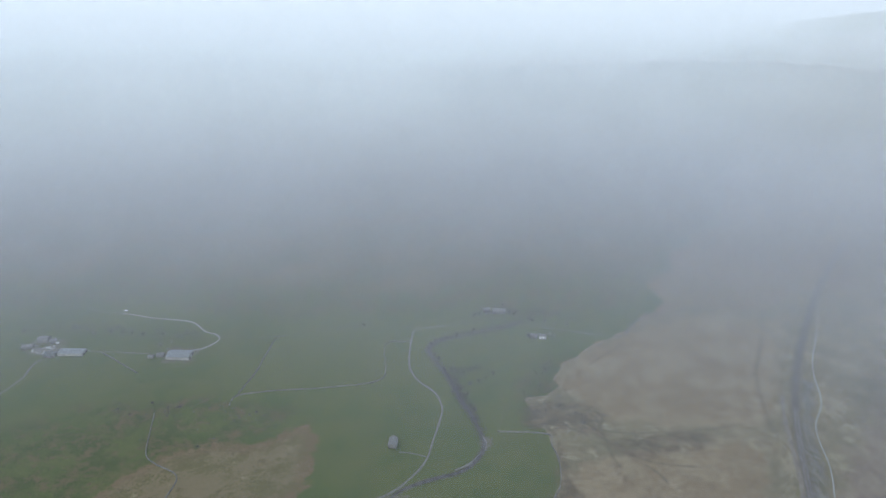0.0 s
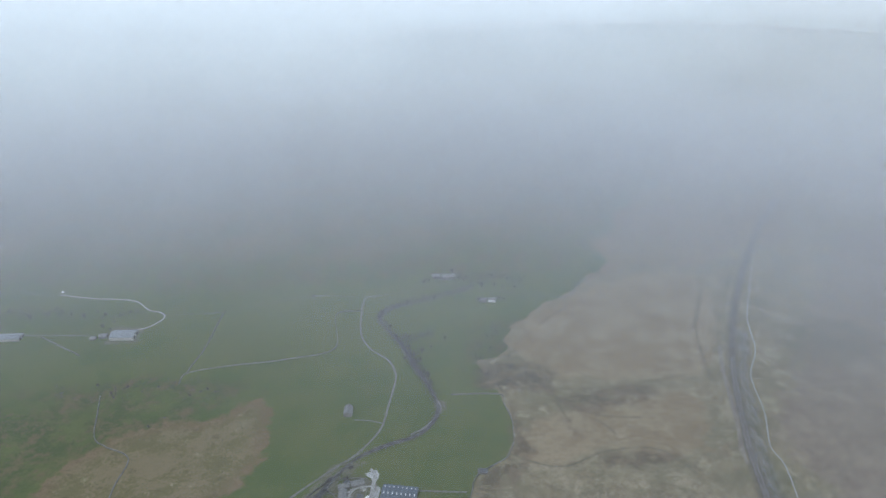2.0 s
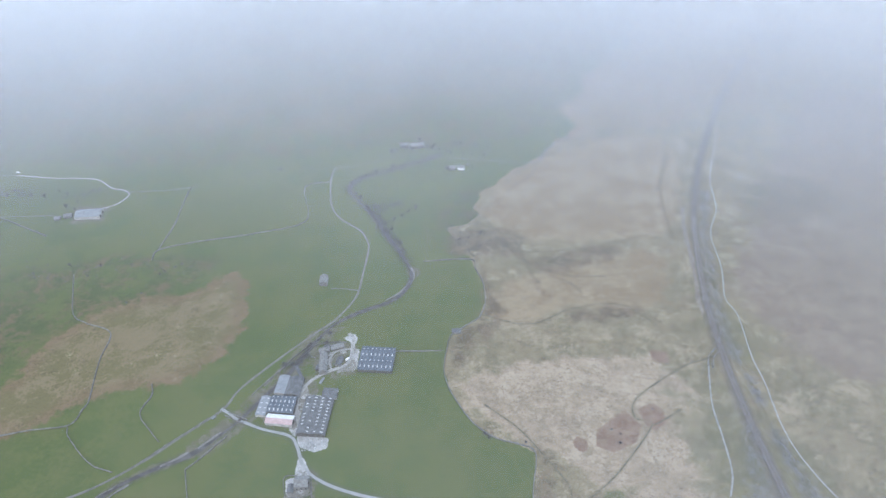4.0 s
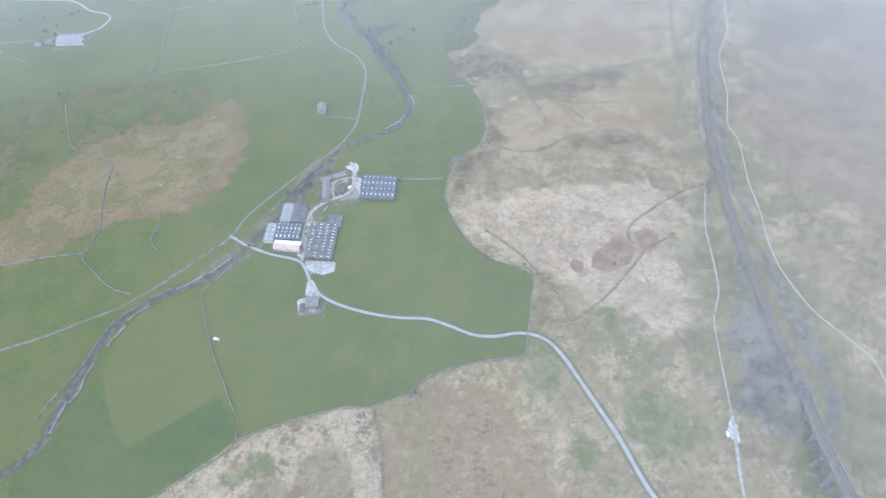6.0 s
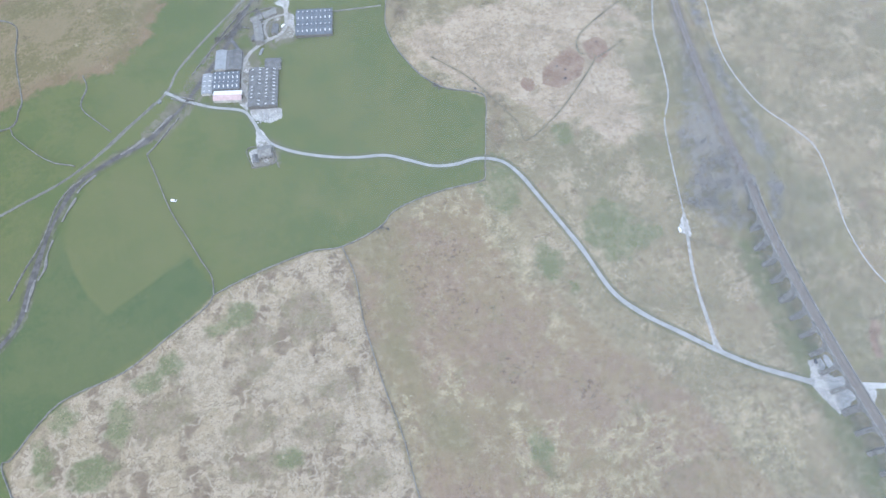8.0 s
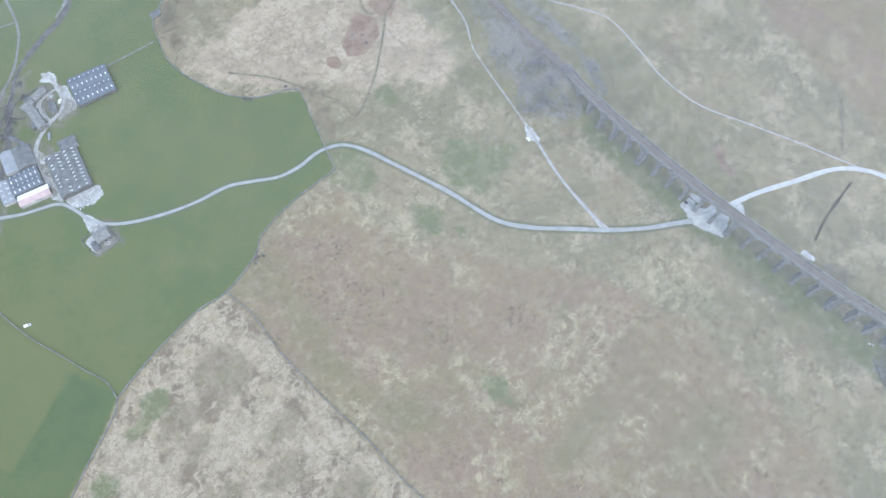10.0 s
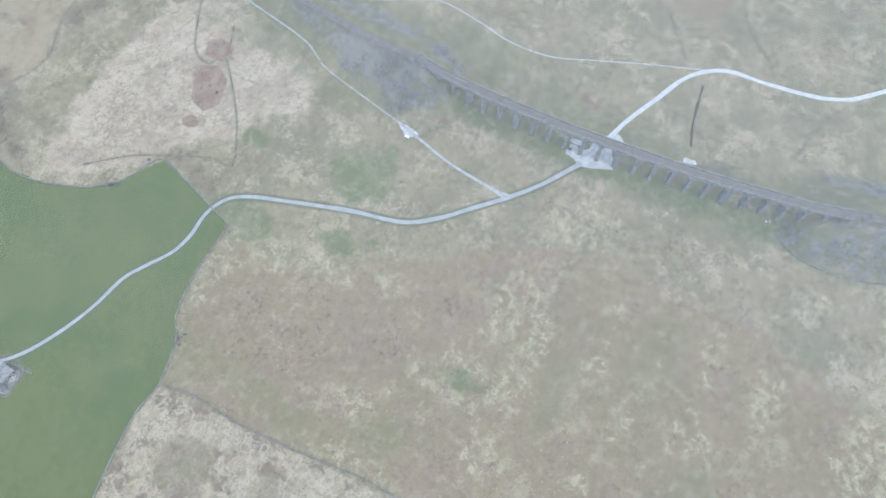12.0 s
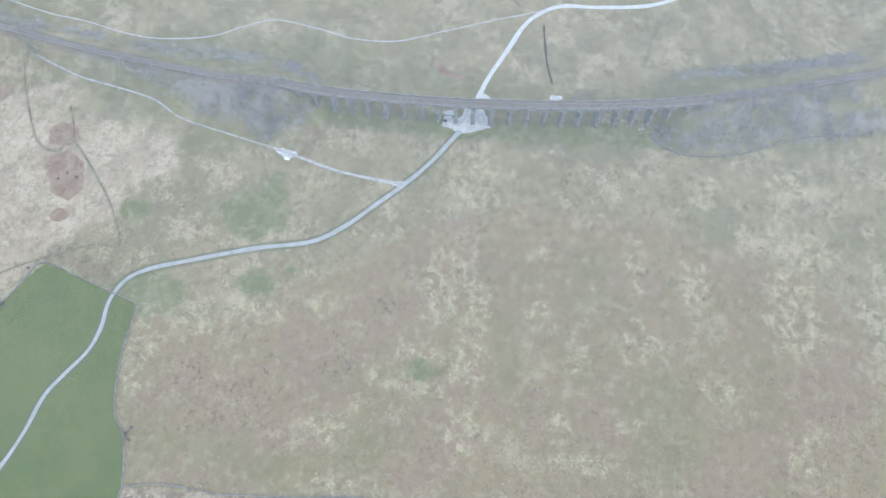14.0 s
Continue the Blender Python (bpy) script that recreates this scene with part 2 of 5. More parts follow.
    moor = n.mix(some(0.9, n.zone("peat", 2.6, 6, 0.8, 3)), moor, n.mix(patches(16, 5, 1.5, 0.461, 0.538, 23), (0.184, 0.120, 0.083), (0.234, 0.164, 0.120)))
    # mottling of single clumps over all the moor
    moor = n.mix(some(0.22, n.step(n.warped(7.0, 6, 3, 0.6, 101), 0.53, 0.59)), moor, (0.118, 0.094, 0.060))
    moor = n.mix(some(0.24, n.step(n.warped(9, 7, 4, 0.65, 117), 0.56, 0.61)), moor, (0.318, 0.266, 0.178))
    moor = n.mix(some(0.4, n.step(n.noise(2.4, 2, 0.5, shift=131), 0.65, 0.70)), moor, (0.085, 0.066, 0.045))
    land = n.mix(n.zone("moor", 3, 7, 1.5, 7), green, moor)
    land = n.mix(some(0.7, n.zone("fell", 34, 150, 24, 73)), land, n.mix(patches(120, 40, 8, 0.46, 0.54, 74), (0.112, 0.106, 0.062), (0.178, 0.142, 0.094)))
    land = n.mix(n.zone("island", 20, 13, 5, 27), land, island)
    land = n.mix(some(0.8, shaggy), land, dark_scrub)
    land = n.mix(some(0.6, n.zone("verge", 1.6, 6, 0.9, 66)), land, (0.088, 0.100, 0.058))
    # trodden stone and mud
    land = n.mix(n.zone("gravel", 1.6, 4, 0.6, 5), land, n.mix(patches(8, 3, 1, 0.467, 0.553, 10), (0.32, 0.32, 0.31), (0.43, 0.425, 0.41)))
    land = n.mix(some(0.7, n.zone("bank", 3.4, 7, 1.2, 11)), land, n.mix(patches(14, 4, 1.2, 0.484, 0.546, 29), (0.080, 0.082, 0.052), (0.142, 0.132, 0.102)))
    land = n.mix(some(0.8, n.math("MULTIPLY", n.zone("yard", 7, 9, 2.5, 21), patches(14, 5, 1.5, 0.440, 0.500, 81))), land, n.mix(patches(10, 4, 1.2, 0.470, 0.530, 82), (0.120, 0.110, 0.080), (0.164, 0.150, 0.120)))
    land = n.mix(some(0.7, n.zone("cess", 3.2, 9, 1.6, 16)), land, n.mix(patches(14, 5, 1.5, 0.470, 0.530, 61), (0.128, 0.110, 0.076), (0.178, 0.150, 0.108)))
    relief = n.math("ADD", n.math("MULTIPLY", n.noise(2.6, 4, 0.7), n.math("ADD", n.attr("moor_flag"), 0.03)), n.math("MULTIPLY", fine, 0.04))
    return n.surface(land, 0.95, relief, 0.9, 0, 0.1)


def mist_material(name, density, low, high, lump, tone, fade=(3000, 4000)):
    """A sheet of thin fog for haze: mostly clear, in its painted tone where thick, with soft ends."""
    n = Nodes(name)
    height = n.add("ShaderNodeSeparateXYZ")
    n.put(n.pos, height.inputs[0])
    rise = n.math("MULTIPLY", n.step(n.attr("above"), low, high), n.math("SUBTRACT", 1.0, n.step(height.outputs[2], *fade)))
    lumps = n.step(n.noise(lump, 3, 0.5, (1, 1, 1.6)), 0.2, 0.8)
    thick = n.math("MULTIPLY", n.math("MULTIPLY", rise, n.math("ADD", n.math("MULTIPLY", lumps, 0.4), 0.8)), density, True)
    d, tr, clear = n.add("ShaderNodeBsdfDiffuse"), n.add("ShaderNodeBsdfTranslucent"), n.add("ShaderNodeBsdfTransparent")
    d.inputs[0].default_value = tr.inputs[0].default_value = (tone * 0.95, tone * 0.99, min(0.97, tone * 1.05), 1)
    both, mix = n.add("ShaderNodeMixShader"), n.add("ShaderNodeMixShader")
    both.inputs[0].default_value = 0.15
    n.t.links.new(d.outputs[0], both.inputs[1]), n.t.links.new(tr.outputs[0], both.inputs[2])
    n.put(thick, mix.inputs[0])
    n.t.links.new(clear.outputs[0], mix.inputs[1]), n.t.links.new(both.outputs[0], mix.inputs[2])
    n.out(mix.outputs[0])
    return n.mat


LAND = land_material()
GRAVEL = plain("pale_limestone_gravel", (0.42, 0.42, 0.405), 0.95, 0.12, 5, 0.5)
TARMAC = plain("worn_pale_tarmac", (0.284, 0.290, 0.284), 0.9, 0.12, 7, 0.6)
LANE = plain("grey_farm_lane", (0.152, 0.150, 0.130), 0.92, 0.25, 6, 0.6)
FOOT = plain("trodden_path", (0.305, 0.298, 0.280), 0.95, 0.2, 4, 0.5)
STONE = plain("weathered_gritstone", (0.20, 0.195, 0.18), 0.92, 0.3, 3, 0.4, depth=0.05)
DRYSTONE = plain("dry_stone", (0.185, 0.180, 0.162), 0.95, 0.3, 4, 0.5, depth=0.08)
BALLAST = plain("brown_ballast", (0.138, 0.116, 0.096), 0.95, 0.2, 6, 0.4, depth=0.05)
STEEL = plain("rail_steel", (0.22, 0.17, 0.14), 0.5, 0.15, 3, 0.3, 0.8)
SLEEPER = plain("grey_sleeper", (0.24, 0.23, 0.21), 0.9, 0.2, 2, 0.3)
SLATE = plain("blue_grey_cement_sheet", (0.100, 0.118, 0.140), 0.75, 0.15, 4, 0.6)
OLD_SHEET = plain("mossy_fibre_cement_sheet", (0.125, 0.128, 0.13), 0.85, 0.25, 5, 0.7)
LIGHT_SHEET = plain("pale_galvanised_sheet", (0.255, 0.27, 0.285), 0.6, 0.12, 4, 0.7, 0.2)
WHITE_SHEET = plain("white_roof_sheet", (0.68, 0.70, 0.72), 0.6, 0.08, 4, 0.7)
PINK_SHEET = plain("faded_red_roof_sheet", (0.46, 0.34, 0.33), 0.75, 0.12, 4, 0.7)
STONE_SLATE = plain("stone_slate", (0.20, 0.20, 0.19), 0.9, 0.25, 2, 0.4)
SKYLIGHT = plain("milky_rooflight", (0.60, 0.62, 0.62), 0.4, 0.1, 1, 0.4, per_piece=0.8)
# dark wall colour paints in the shade on the sheds' south sides
SHADED_BOARDING = plain("shade_darkened_boarding", (0.125, 0.118, 0.105), 0.9, 0.2, 2, 0.3)
TIMBER = plain("dark_timber", (0.09, 0.075, 0.06), 0.85, 0.2, 1, 0.2)
CONCRETE = plain("stained_concrete", (0.42, 0.41, 0.38), 0.9, 0.2, 4, 0.5)
WHITE_PAINT = plain("white_paint", (0.8, 0.8, 0.8), 0.45, 0.05, 1, 0.3)
WRAP = plain("white_bale_wrap", (0.50, 0.51, 0.50), 0.4, 0.25, 1.5, 0.4, per_piece=0.7)
DARK_GLASS = plain("dark_glass", (0.03, 0.035, 0.04), 0.1, 0.1, 1, 0.3, spec=0.5)
RUBBER = plain("black_rubber", (0.025, 0.025, 0.025), 0.8, 0.1, 1, 0.1)
BARK = plain("grey_bark", (0.13, 0.115, 0.10), 0.95, 0.25, 0.6, 0.1)
TWIGS = plain("bare_twigs", (0.105, 0.096, 0.088), 0.95, 0.25, 3, 0.4)
BIRCH_TWIGS = plain("lichened_bare_twigs", (0.232, 0.224, 0.220), 0.95, 0.2, 8, 0.5)
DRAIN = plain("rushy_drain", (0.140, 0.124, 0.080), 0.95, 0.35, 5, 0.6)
WORN = plain("worn_stony_track", (0.272, 0.264, 0.246), 0.95, 0.25, 4, 0.5)
VERGE = plain("tan_stony_verge", (0.215, 0.182, 0.142), 0.95, 0.25, 6, 0.6)
SHINGLE = plain("river_shingle", (0.185, 0.178, 0.162), 0.95, 0.25, 4, 0.5)
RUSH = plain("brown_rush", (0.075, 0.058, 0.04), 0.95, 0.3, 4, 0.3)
BENT = plain("bleached_tussock_grass", (0.31, 0.258, 0.170), 0.95, 0.25, 5, 0.3)


def water_material():
    n = Nodes("peaty_water")
    c = n.mix(n.step(n.noise(7, 4, 0.6), 0.4, 0.6), (0.068, 0.063, 0.058), (0.110, 0.104, 0.098))
    c = n.mix(n.step(n.noise(5, 4, 0.7, shift=20), 0.63, 0.72), c, (0.22, 0.21, 0.19))
    return n.surface(c, 0.6, n.noise(0.8, 3), 0.03, 0, 0.15)


WATER = water_material()


# ================= the plan: lines on the ground, in metres =================
ROAD = [(-159, 457), (-151, 450), (-141, 441), (-118, 426), (-90, 413), (-82, 398), (-77, 379), (-67, 364), (-49, 350), (-23, 337), (3, 328), (30, 322), (49, 311), (69, 298), (89, 293),
        (110, 293), (125, 288), (136, 279), (145, 261), (151, 242), (161, 209), (170, 178), (180, 133), (197, 106), (219, 83), (242, 59), (267, 37), (289, 22), (304, 12)]
ROAD_EAST = [(304, 12), (322, 4), (344, -3), (367, -11), (400, -27), (435, -44), (454, -63), (463, -84), (464, -118), (470, -165), (480, -192), (492, -208), (540, -263), (600, -340), (690, -430)]
TRACK = [(242, 59), (251, 118), (263, 158), (271, 183), (280, 218), (288, 248), (297, 278), (313, 306), (324, 344), (334, 384), (345, 412), (356, 438)]
PATH_EAST = [(454, -60), (438, -11), (421, 36), (404, 84), (404, 127), (413, 162), (421, 208), (411, 237), (395, 270), (388, 314), (391, 354), (404, 405), (410, 441), (429, 506),
             (430, 538), (455, 596), (477, 668), (515, 725), (547, 807), (606, 906), (663, 1001), (722, 1070), (783, 1138), (847, 1206), (960, 1320)]
LANE_WEST = [(-480, 325), (-420, 339), (-366, 351), (-328, 360), (-289, 373), (-259, 384), (-223, 405), (-192, 429), (-164, 450), (-154, 460), (-141, 482), (-104, 518), (-65, 552),
             (-38, 576), (-15, 611), (-5, 652), (6, 706), (4, 728), (-3, 749), (-28, 781), (-41, 819), (-41, 882), (-35, 923), (-17, 929), (34, 940), (102, 962)]
LANE_FAR = [(102, 962), (137, 942), (200, 921), (288, 900), (316, 934), (350, 968)]
LANE_HILL = [(-40, 928), (-133, 938), (-252, 904), (-349, 903)]
LANE_BARN = [(-13, 621), (-31, 627), (-46, 629)]
LANE_FARMSTEAD = [(-530, 982), (-500, 974), (-465, 964), (-404, 951), (-373, 920), (-351, 910), (-342, 893), (-355, 871), (-373, 862)]
LANE_YARD = [(-640, 872), (-560, 864), (-506, 859), (-433, 853)]
FARM_ROAD = [(-79, 404), (-81, 425), (-84, 445), (-82, 460), (-73, 477), (-60, 487), (-48, 492), (-35, 496), (-27, 506), (-24, 522), (-22, 538), (-27, 546)]
FARM_LOOP = [(-26, 521), (-34, 521), (-44, 518), (-50, 507), (-48, 494)]
FARM_WEST_LANE = [(-577, 846), (-591, 833), (-592, 814), (-589, 788), (-600, 740)]
HILL_ROAD = [(-700, 975), (-660, 985), (-623, 1000), (-610, 1007), (-591, 997), (-565, 986), (-530, 982)]
RIVER = [(-430, 160), (-380, 195), (-340, 226), (-320, 239), (-305, 257), (-293, 293), (-281, 325), (-270, 347), (-253, 373), (-233, 386), (-207, 397), (-180, 407), (-163, 420),
         (-141, 439), (-118, 466), (-93, 495), (-76, 522), (-59, 546), (-38, 568), (-4, 585), (24, 595), (43, 612), (57, 645), (46, 696), (31, 737), (19, 780), (-9, 845), (-12, 869),
         (7, 891), (52, 909), (99, 929), (140, 948)]
RAIL = [(700, -960, 18), (560, -760, 20), (470, -610, 22), (420, -480, 24), (384, -376, 26), (373, -340, 27), (358, -287, 27), (345, -235, 27), (333, -183, 27), (326, -132, 27)]
RAIL += [(321, -81, 27), (318, -30, 27), (316, 21, 27), (316, 73, 27), (318, 126, 27), (321, 160, 27), (325, 184, 26.5), (331, 237, 22), (341, 292, 18), (353, 354, 14), (367, 417, 11), (383, 480, 10),
        (397, 527, 9), (429, 613, 8), (467, 701, 7), (520, 800, 6), (580, 897, 6), (687, 1052, 6), (790, 1185, 7), (900, 1310, 9)]
FIELD_WALL = [(-146, 230), (-121, 236), (-92, 242), (-57, 245), (-31, 242), (6, 251), (20, 261), (40, 267), (69, 270), (104, 268), (112, 271), (118, 290), (130, 322), (141, 357),
              (127, 369), (108, 379), (91, 398), (80, 422), (73, 450), (72, 477), (79, 503), (88, 524), (110, 540), (125, 550), (139, 576), (143, 611), (139, 639), (136, 660), (75, 666)]
WALLS = [
    [(-146, 230), (-155, 221), (-184, 206), (-224, 186), (-274, 176), (-298, 160), (-316, 142), (-323, 139), (-315, 107), (-300, 40)],
    [(-146, 230), (-145, 248), (-153, 269), (-160, 290), (-169, 318), (-176, 347), (-184, 389)],
    [(-31, 242), (-27, 208), (-30, 161), (-28, 119), (-25, 85), (-24, 61), (-24, 30), (-22, 8), (-20, -60)],
    [(-214, 425), (-223, 438), (-239, 463), (-232, 485), (-234, 501)],
]
WALLS += [
    [(-430, 450), (-388, 454), (-345, 458), (-306, 459), (-298, 476), (-294, 491), (-298, 545), (-296, 588), (-328, 609), (-346, 626), (-359, 668), (-368, 706)],
    [(-306, 457), (-301, 443), (-273, 410), (-250, 396)],
    [(-276, 722), (-272, 742), (-238, 753), (-149, 764), (-78, 786), (-80, 875), (-41, 885)],
    [(-272, 742), (-260, 810), (-256, 880), (-252, 904)],
    [(19, 510), (45, 506), (74, 503)],
    [(-184, 389), (-173, 398), (-162, 409), (-150, 422)],
    [(-313, 276), (-301, 297), (-283, 328), (-270, 356), (-257, 373), (-245, 380)],
    [(-506, 855), (-450, 815), (-430, 800)],
]
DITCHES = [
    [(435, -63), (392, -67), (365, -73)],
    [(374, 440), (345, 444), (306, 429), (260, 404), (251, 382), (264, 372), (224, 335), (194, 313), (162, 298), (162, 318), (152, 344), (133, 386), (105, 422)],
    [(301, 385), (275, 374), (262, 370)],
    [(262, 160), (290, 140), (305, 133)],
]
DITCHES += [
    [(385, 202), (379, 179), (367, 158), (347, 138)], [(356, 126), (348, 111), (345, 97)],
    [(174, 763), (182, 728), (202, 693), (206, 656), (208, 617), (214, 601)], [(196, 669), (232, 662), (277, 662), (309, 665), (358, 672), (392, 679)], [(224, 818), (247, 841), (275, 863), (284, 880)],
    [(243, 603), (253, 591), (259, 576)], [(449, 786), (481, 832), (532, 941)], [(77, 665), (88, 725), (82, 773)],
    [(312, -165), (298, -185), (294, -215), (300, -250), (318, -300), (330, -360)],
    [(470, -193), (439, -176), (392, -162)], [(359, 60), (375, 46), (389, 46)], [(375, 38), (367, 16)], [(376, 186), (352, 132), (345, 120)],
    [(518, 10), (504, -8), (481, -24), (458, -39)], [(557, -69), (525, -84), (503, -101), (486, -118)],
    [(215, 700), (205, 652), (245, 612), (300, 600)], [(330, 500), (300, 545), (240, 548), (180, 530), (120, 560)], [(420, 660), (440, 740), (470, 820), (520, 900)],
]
MOOR_EDGE = [(-300, 40), (-315, 107), (-323, 139), (-298, 160), (-274, 176), (-224, 186), (-184, 206), (-146, 230)] + FIELD_WALL[1:28] + [
    (122, 690), (122, 736), (161, 751), (171, 801), (209, 843), (255, 887), (298, 912), (340, 960), (385, 1013), (386, 1083), (463, 1185), (700, 1500), (1200, 2600), (4900, 4900), (4900, -4900), (-1500, -4900), (-700, -600)]
FAR_FELL = [(-3500, 1150), (-700, 1130), (-350, 1110), (-120, 1085), (80, 1090), (120, 1130), (240, 1150), (400, 1130), (700, 1500), (1200, 2600), (1200, 4900), (-3500, 4900)]
PALE_ZONES = [
    [(84, 451), (142, 471), (206, 474), (268, 464), (317, 438), (325, 391), (293, 347), (229, 336), (171, 345), (136, 369), (108, 403), (86, 424)],
    [(326, 377), (309, 346), (299, 301), (279, 280), (243, 265), (218, 303), (183, 318), (162, 348), (165, 369), (301, 464)],
]
BENT_ZONES = [
    [(166, 764), (182, 784), (228, 848), (341, 928), (437, 961), (522, 946), (533, 898), (470, 755), (414, 674), (322, 672), (225, 690), (192, 726)],
    [(135, 560), (165, 602), (237, 629), (303, 640), (372, 648), (388, 610), (353, 540), (292, 530), (244, 553), (191, 536), (157, 537)],
]
HAY_FIELD = [(-316, 140), (-274, 174), (-184, 204), (-132, 232), (-57, 243), (-32, 240), (-29, 161), (-27, 60), (-22, -60), (-330, -60)]
HAY_PALE = [(-100, 141, 26, 18), (-40, 177, 12, 20), (-57, 209, 7, 8), (-168, 177, 18, 28), (-228, 171, 22, 7), (-158, 154, 18, 12), (-60, 96, 7, 26), (-109, 97, 13, 13),
            (-169, 107, 17, 13), (-41, 90, 7, 26), (-133, 161, 14, 9), (-64, 245, 29, 9), (-69, 136, 14, 14), (-35, 52, 8, 16)]
HAY_DARK = [(-74, 188, 22, 24), (-120, 182, 18, 12), (-122, 158, 11, 10), (-204, 140, 26, 16), (-87, 95, 17, 13), (-134, 109, 22, 11), (-58, 51, 19, 14), (-139, 80, 21, 10), (-67, 121, 18, 9)]
OLIVE_ZONES = [(-5, 238, 24, 26), (46, -168, 44, 26), (9, 66, 17, 26), (-9, 132, 12, 35), (98, -43, 29, 14), (163, -112, 31, 19), (0, 180, 14, 30)]
HAGS = [(49, 161, 9, 27), (23, 199, 13, 22), (128, 58, 9, 17), (77, 93, 14, 14), (67, 156, 9, 9), (94, 171, 7, 14), (12, 247, 5, 14), (58, 214, 11, 16)]
MAUVE_MOOR = [(445, 560), (520, 640), (640, 800), (900, 1100), (1300, 1000), (900, 500), (600, 350), (470, 420)]
BURNT = [(576, 788), (659, 804), (704, 774), (718, 711), (627, 666), (566, 699), (558, 729)]
DAMP = [(-270, 338), (-265, 313), (-251, 264), (-235, 238), (-200, 254), (-163, 276), (-148, 243), (-143, 233), (-187, 206), (-281, 168), (-325, 138), (-322, 234), (-292, 288)]
STRAW_ISLAND = [(-382, 528), (-362, 586), (-321, 628), (-272, 647), (-225, 645), (-166, 680), (-151, 661), (-145, 611), (-146, 571), (-169, 529), (-207, 497), (-249, 499), (-309, 485), (-351, 454), (-420, 452), (-420, 500)]
HEATH_ZONES = [
    [(-29, 235), (6, 246), (39, 258), (85, 264), (100, 246), (102, 192), (138, 125), (168, 88), (200, 40), (230, -40), (220, -160), (180, -300), (40, -400), (-20, -400), (-20, -60), (-20, 60), (-27, 160)],
    [(350, 965), (420, 1000), (560, 985), (640, 1050), (760, 1060), (1400, 2000), (1400, 2800), (900, 2200), (463, 1190), (388, 1083)],
    [(500, -60), (640, -60), (760, 100), (700, 260), (560, 180)],
]
LUSH_ZONES = [  # centre and half sizes
    (202, 187, 24, 30), (219, 176, 22, 14), (122, 262, 20, 30), (138, 175, 11, 17), (151, 146, 5, 6), (198, 294, 10, 12), (76, 29, 8, 17),
    (308, 40, 12, 120), (312, -120, 13, 100)]
BANK_SWARD = [(350, 40, 22, 140), (345, -120, 14, 120), (385, 150, 24, 60), (300, 330, 16, 70), (302, -60, 14, 80), (330, 260, 44, 150), (375, 260, 22, 120), (350, -260, 50, 110), (404, 480, 26, 60), (278, 245, 14, 40)]
LUSH_ZONES += [
               (-128, 205, 13, 12), (-143, 200, 14, 6), (-190, 179, 9, 10), (-235, 145, 10, 17), (-277, 161, 10, 11), (-259, 113, 17, 13), (-293, 132, 8, 17), (-113, 80, 10, 7), (-208, 170, 11, 8)]
PEAT_ZONES = [[(379, 47), (383, 39), (372, 28), (369, 13), (362, 15), (366, 32), (374, 42)], [(274, 397), (283, 389), (280, 373), (265, 363), (258, 372), (257, 392)], [(244, 394), (253, 372), (241, 354), (214, 346), (201, 356), (207, 373)],
              [(186, 370), (194, 362), (191, 350), (182, 353), (179, 363)], [(302, 469), (320, 461), (316, 445), (300, 452)]]
DRIFTS = [(26, 95, 13, 13), (46, 73, 7, 7), (247, -10, 26, 36), (164, -1, 21, 15), (134, -17, 21, 12), (129, -67, 15, 12), (86, -7, 21, 16), (32, -11, 16, 20), (69, 51, 8, 18),
          (92, 31, 10, 23), (60, 23, 7, 20), (151, 24, 31, 10), (132, 11, 20, 12), (-17, 79, 8, 26), (185, -66, 6, 10), (224, -112, 8, 8), (176, -148, 32, 5), (165, -197, 23, 14)]
DRIFTS += [(133, -111, 13, 5), (107, -152, 12, 19), (98, -98, 16, 7), (80, -214, 9, 14), (150, -276, 42, 24), (204, -296, 22, 25), (270, -290, 15, 25), (271, -158, 7, 16), (264, -214, 9, 13),
           (15, -107, 11, 22), (39, -85, 11, 9), (47, -137, 6, 9), (33, -270, 17, 9), (114, 170, 10, 24), (124, 110, 10, 14), (105, 220, 19, 28), (83, 251, 12, 14), (50, 253, 18, 9)]
MOWN = [(-264, 324), (-263, 307), (-259, 286), (-249, 261), (-235, 239), (-215, 248), (-187, 261), (-156, 273), (-172, 319), (-183, 353), (-235, 378), (-256, 350)]
FAR_FIELD = [(-256, 880), (-270, 745), (-238, 755), (-149, 766), (-80, 788), (-82, 873), (-140, 930)]
ROUGH_ZONES = [
    [(-600, 640), (-480, 720), (-330, 740), (-200, 720), (-160, 690), (-260, 640), (-360, 600), (-420, 520), (-600, 500)],
    [(-3000, 1010), (-500, 1010), (-250, 950), (60, 1000), (200, 960), (330, 1000), (380, 1090), (600, 1500), (1000, 4000), (-3000, 4000)],
    [(92, 690), (125, 660), (165, 745), (170, 800), (205, 840), (150, 850), (110, 780)],
]
SCRUB_ZONES = [
    [(328, 228), (333, 190), (325, 165), (308, 151), (288, 165), (276, 191), (291, 214)],
    [(360, 395), (353, 340), (340, 282), (330, 229), (292, 215), (296, 248), (317, 289), (339, 336), (353, 386)],
    [(363, 202), (365, 178), (346, 145), (336, 150), (345, 181)],
    [(379, 322), (382, 286), (378, 211), (362, 211), (360, 280), (368, 319)],
]
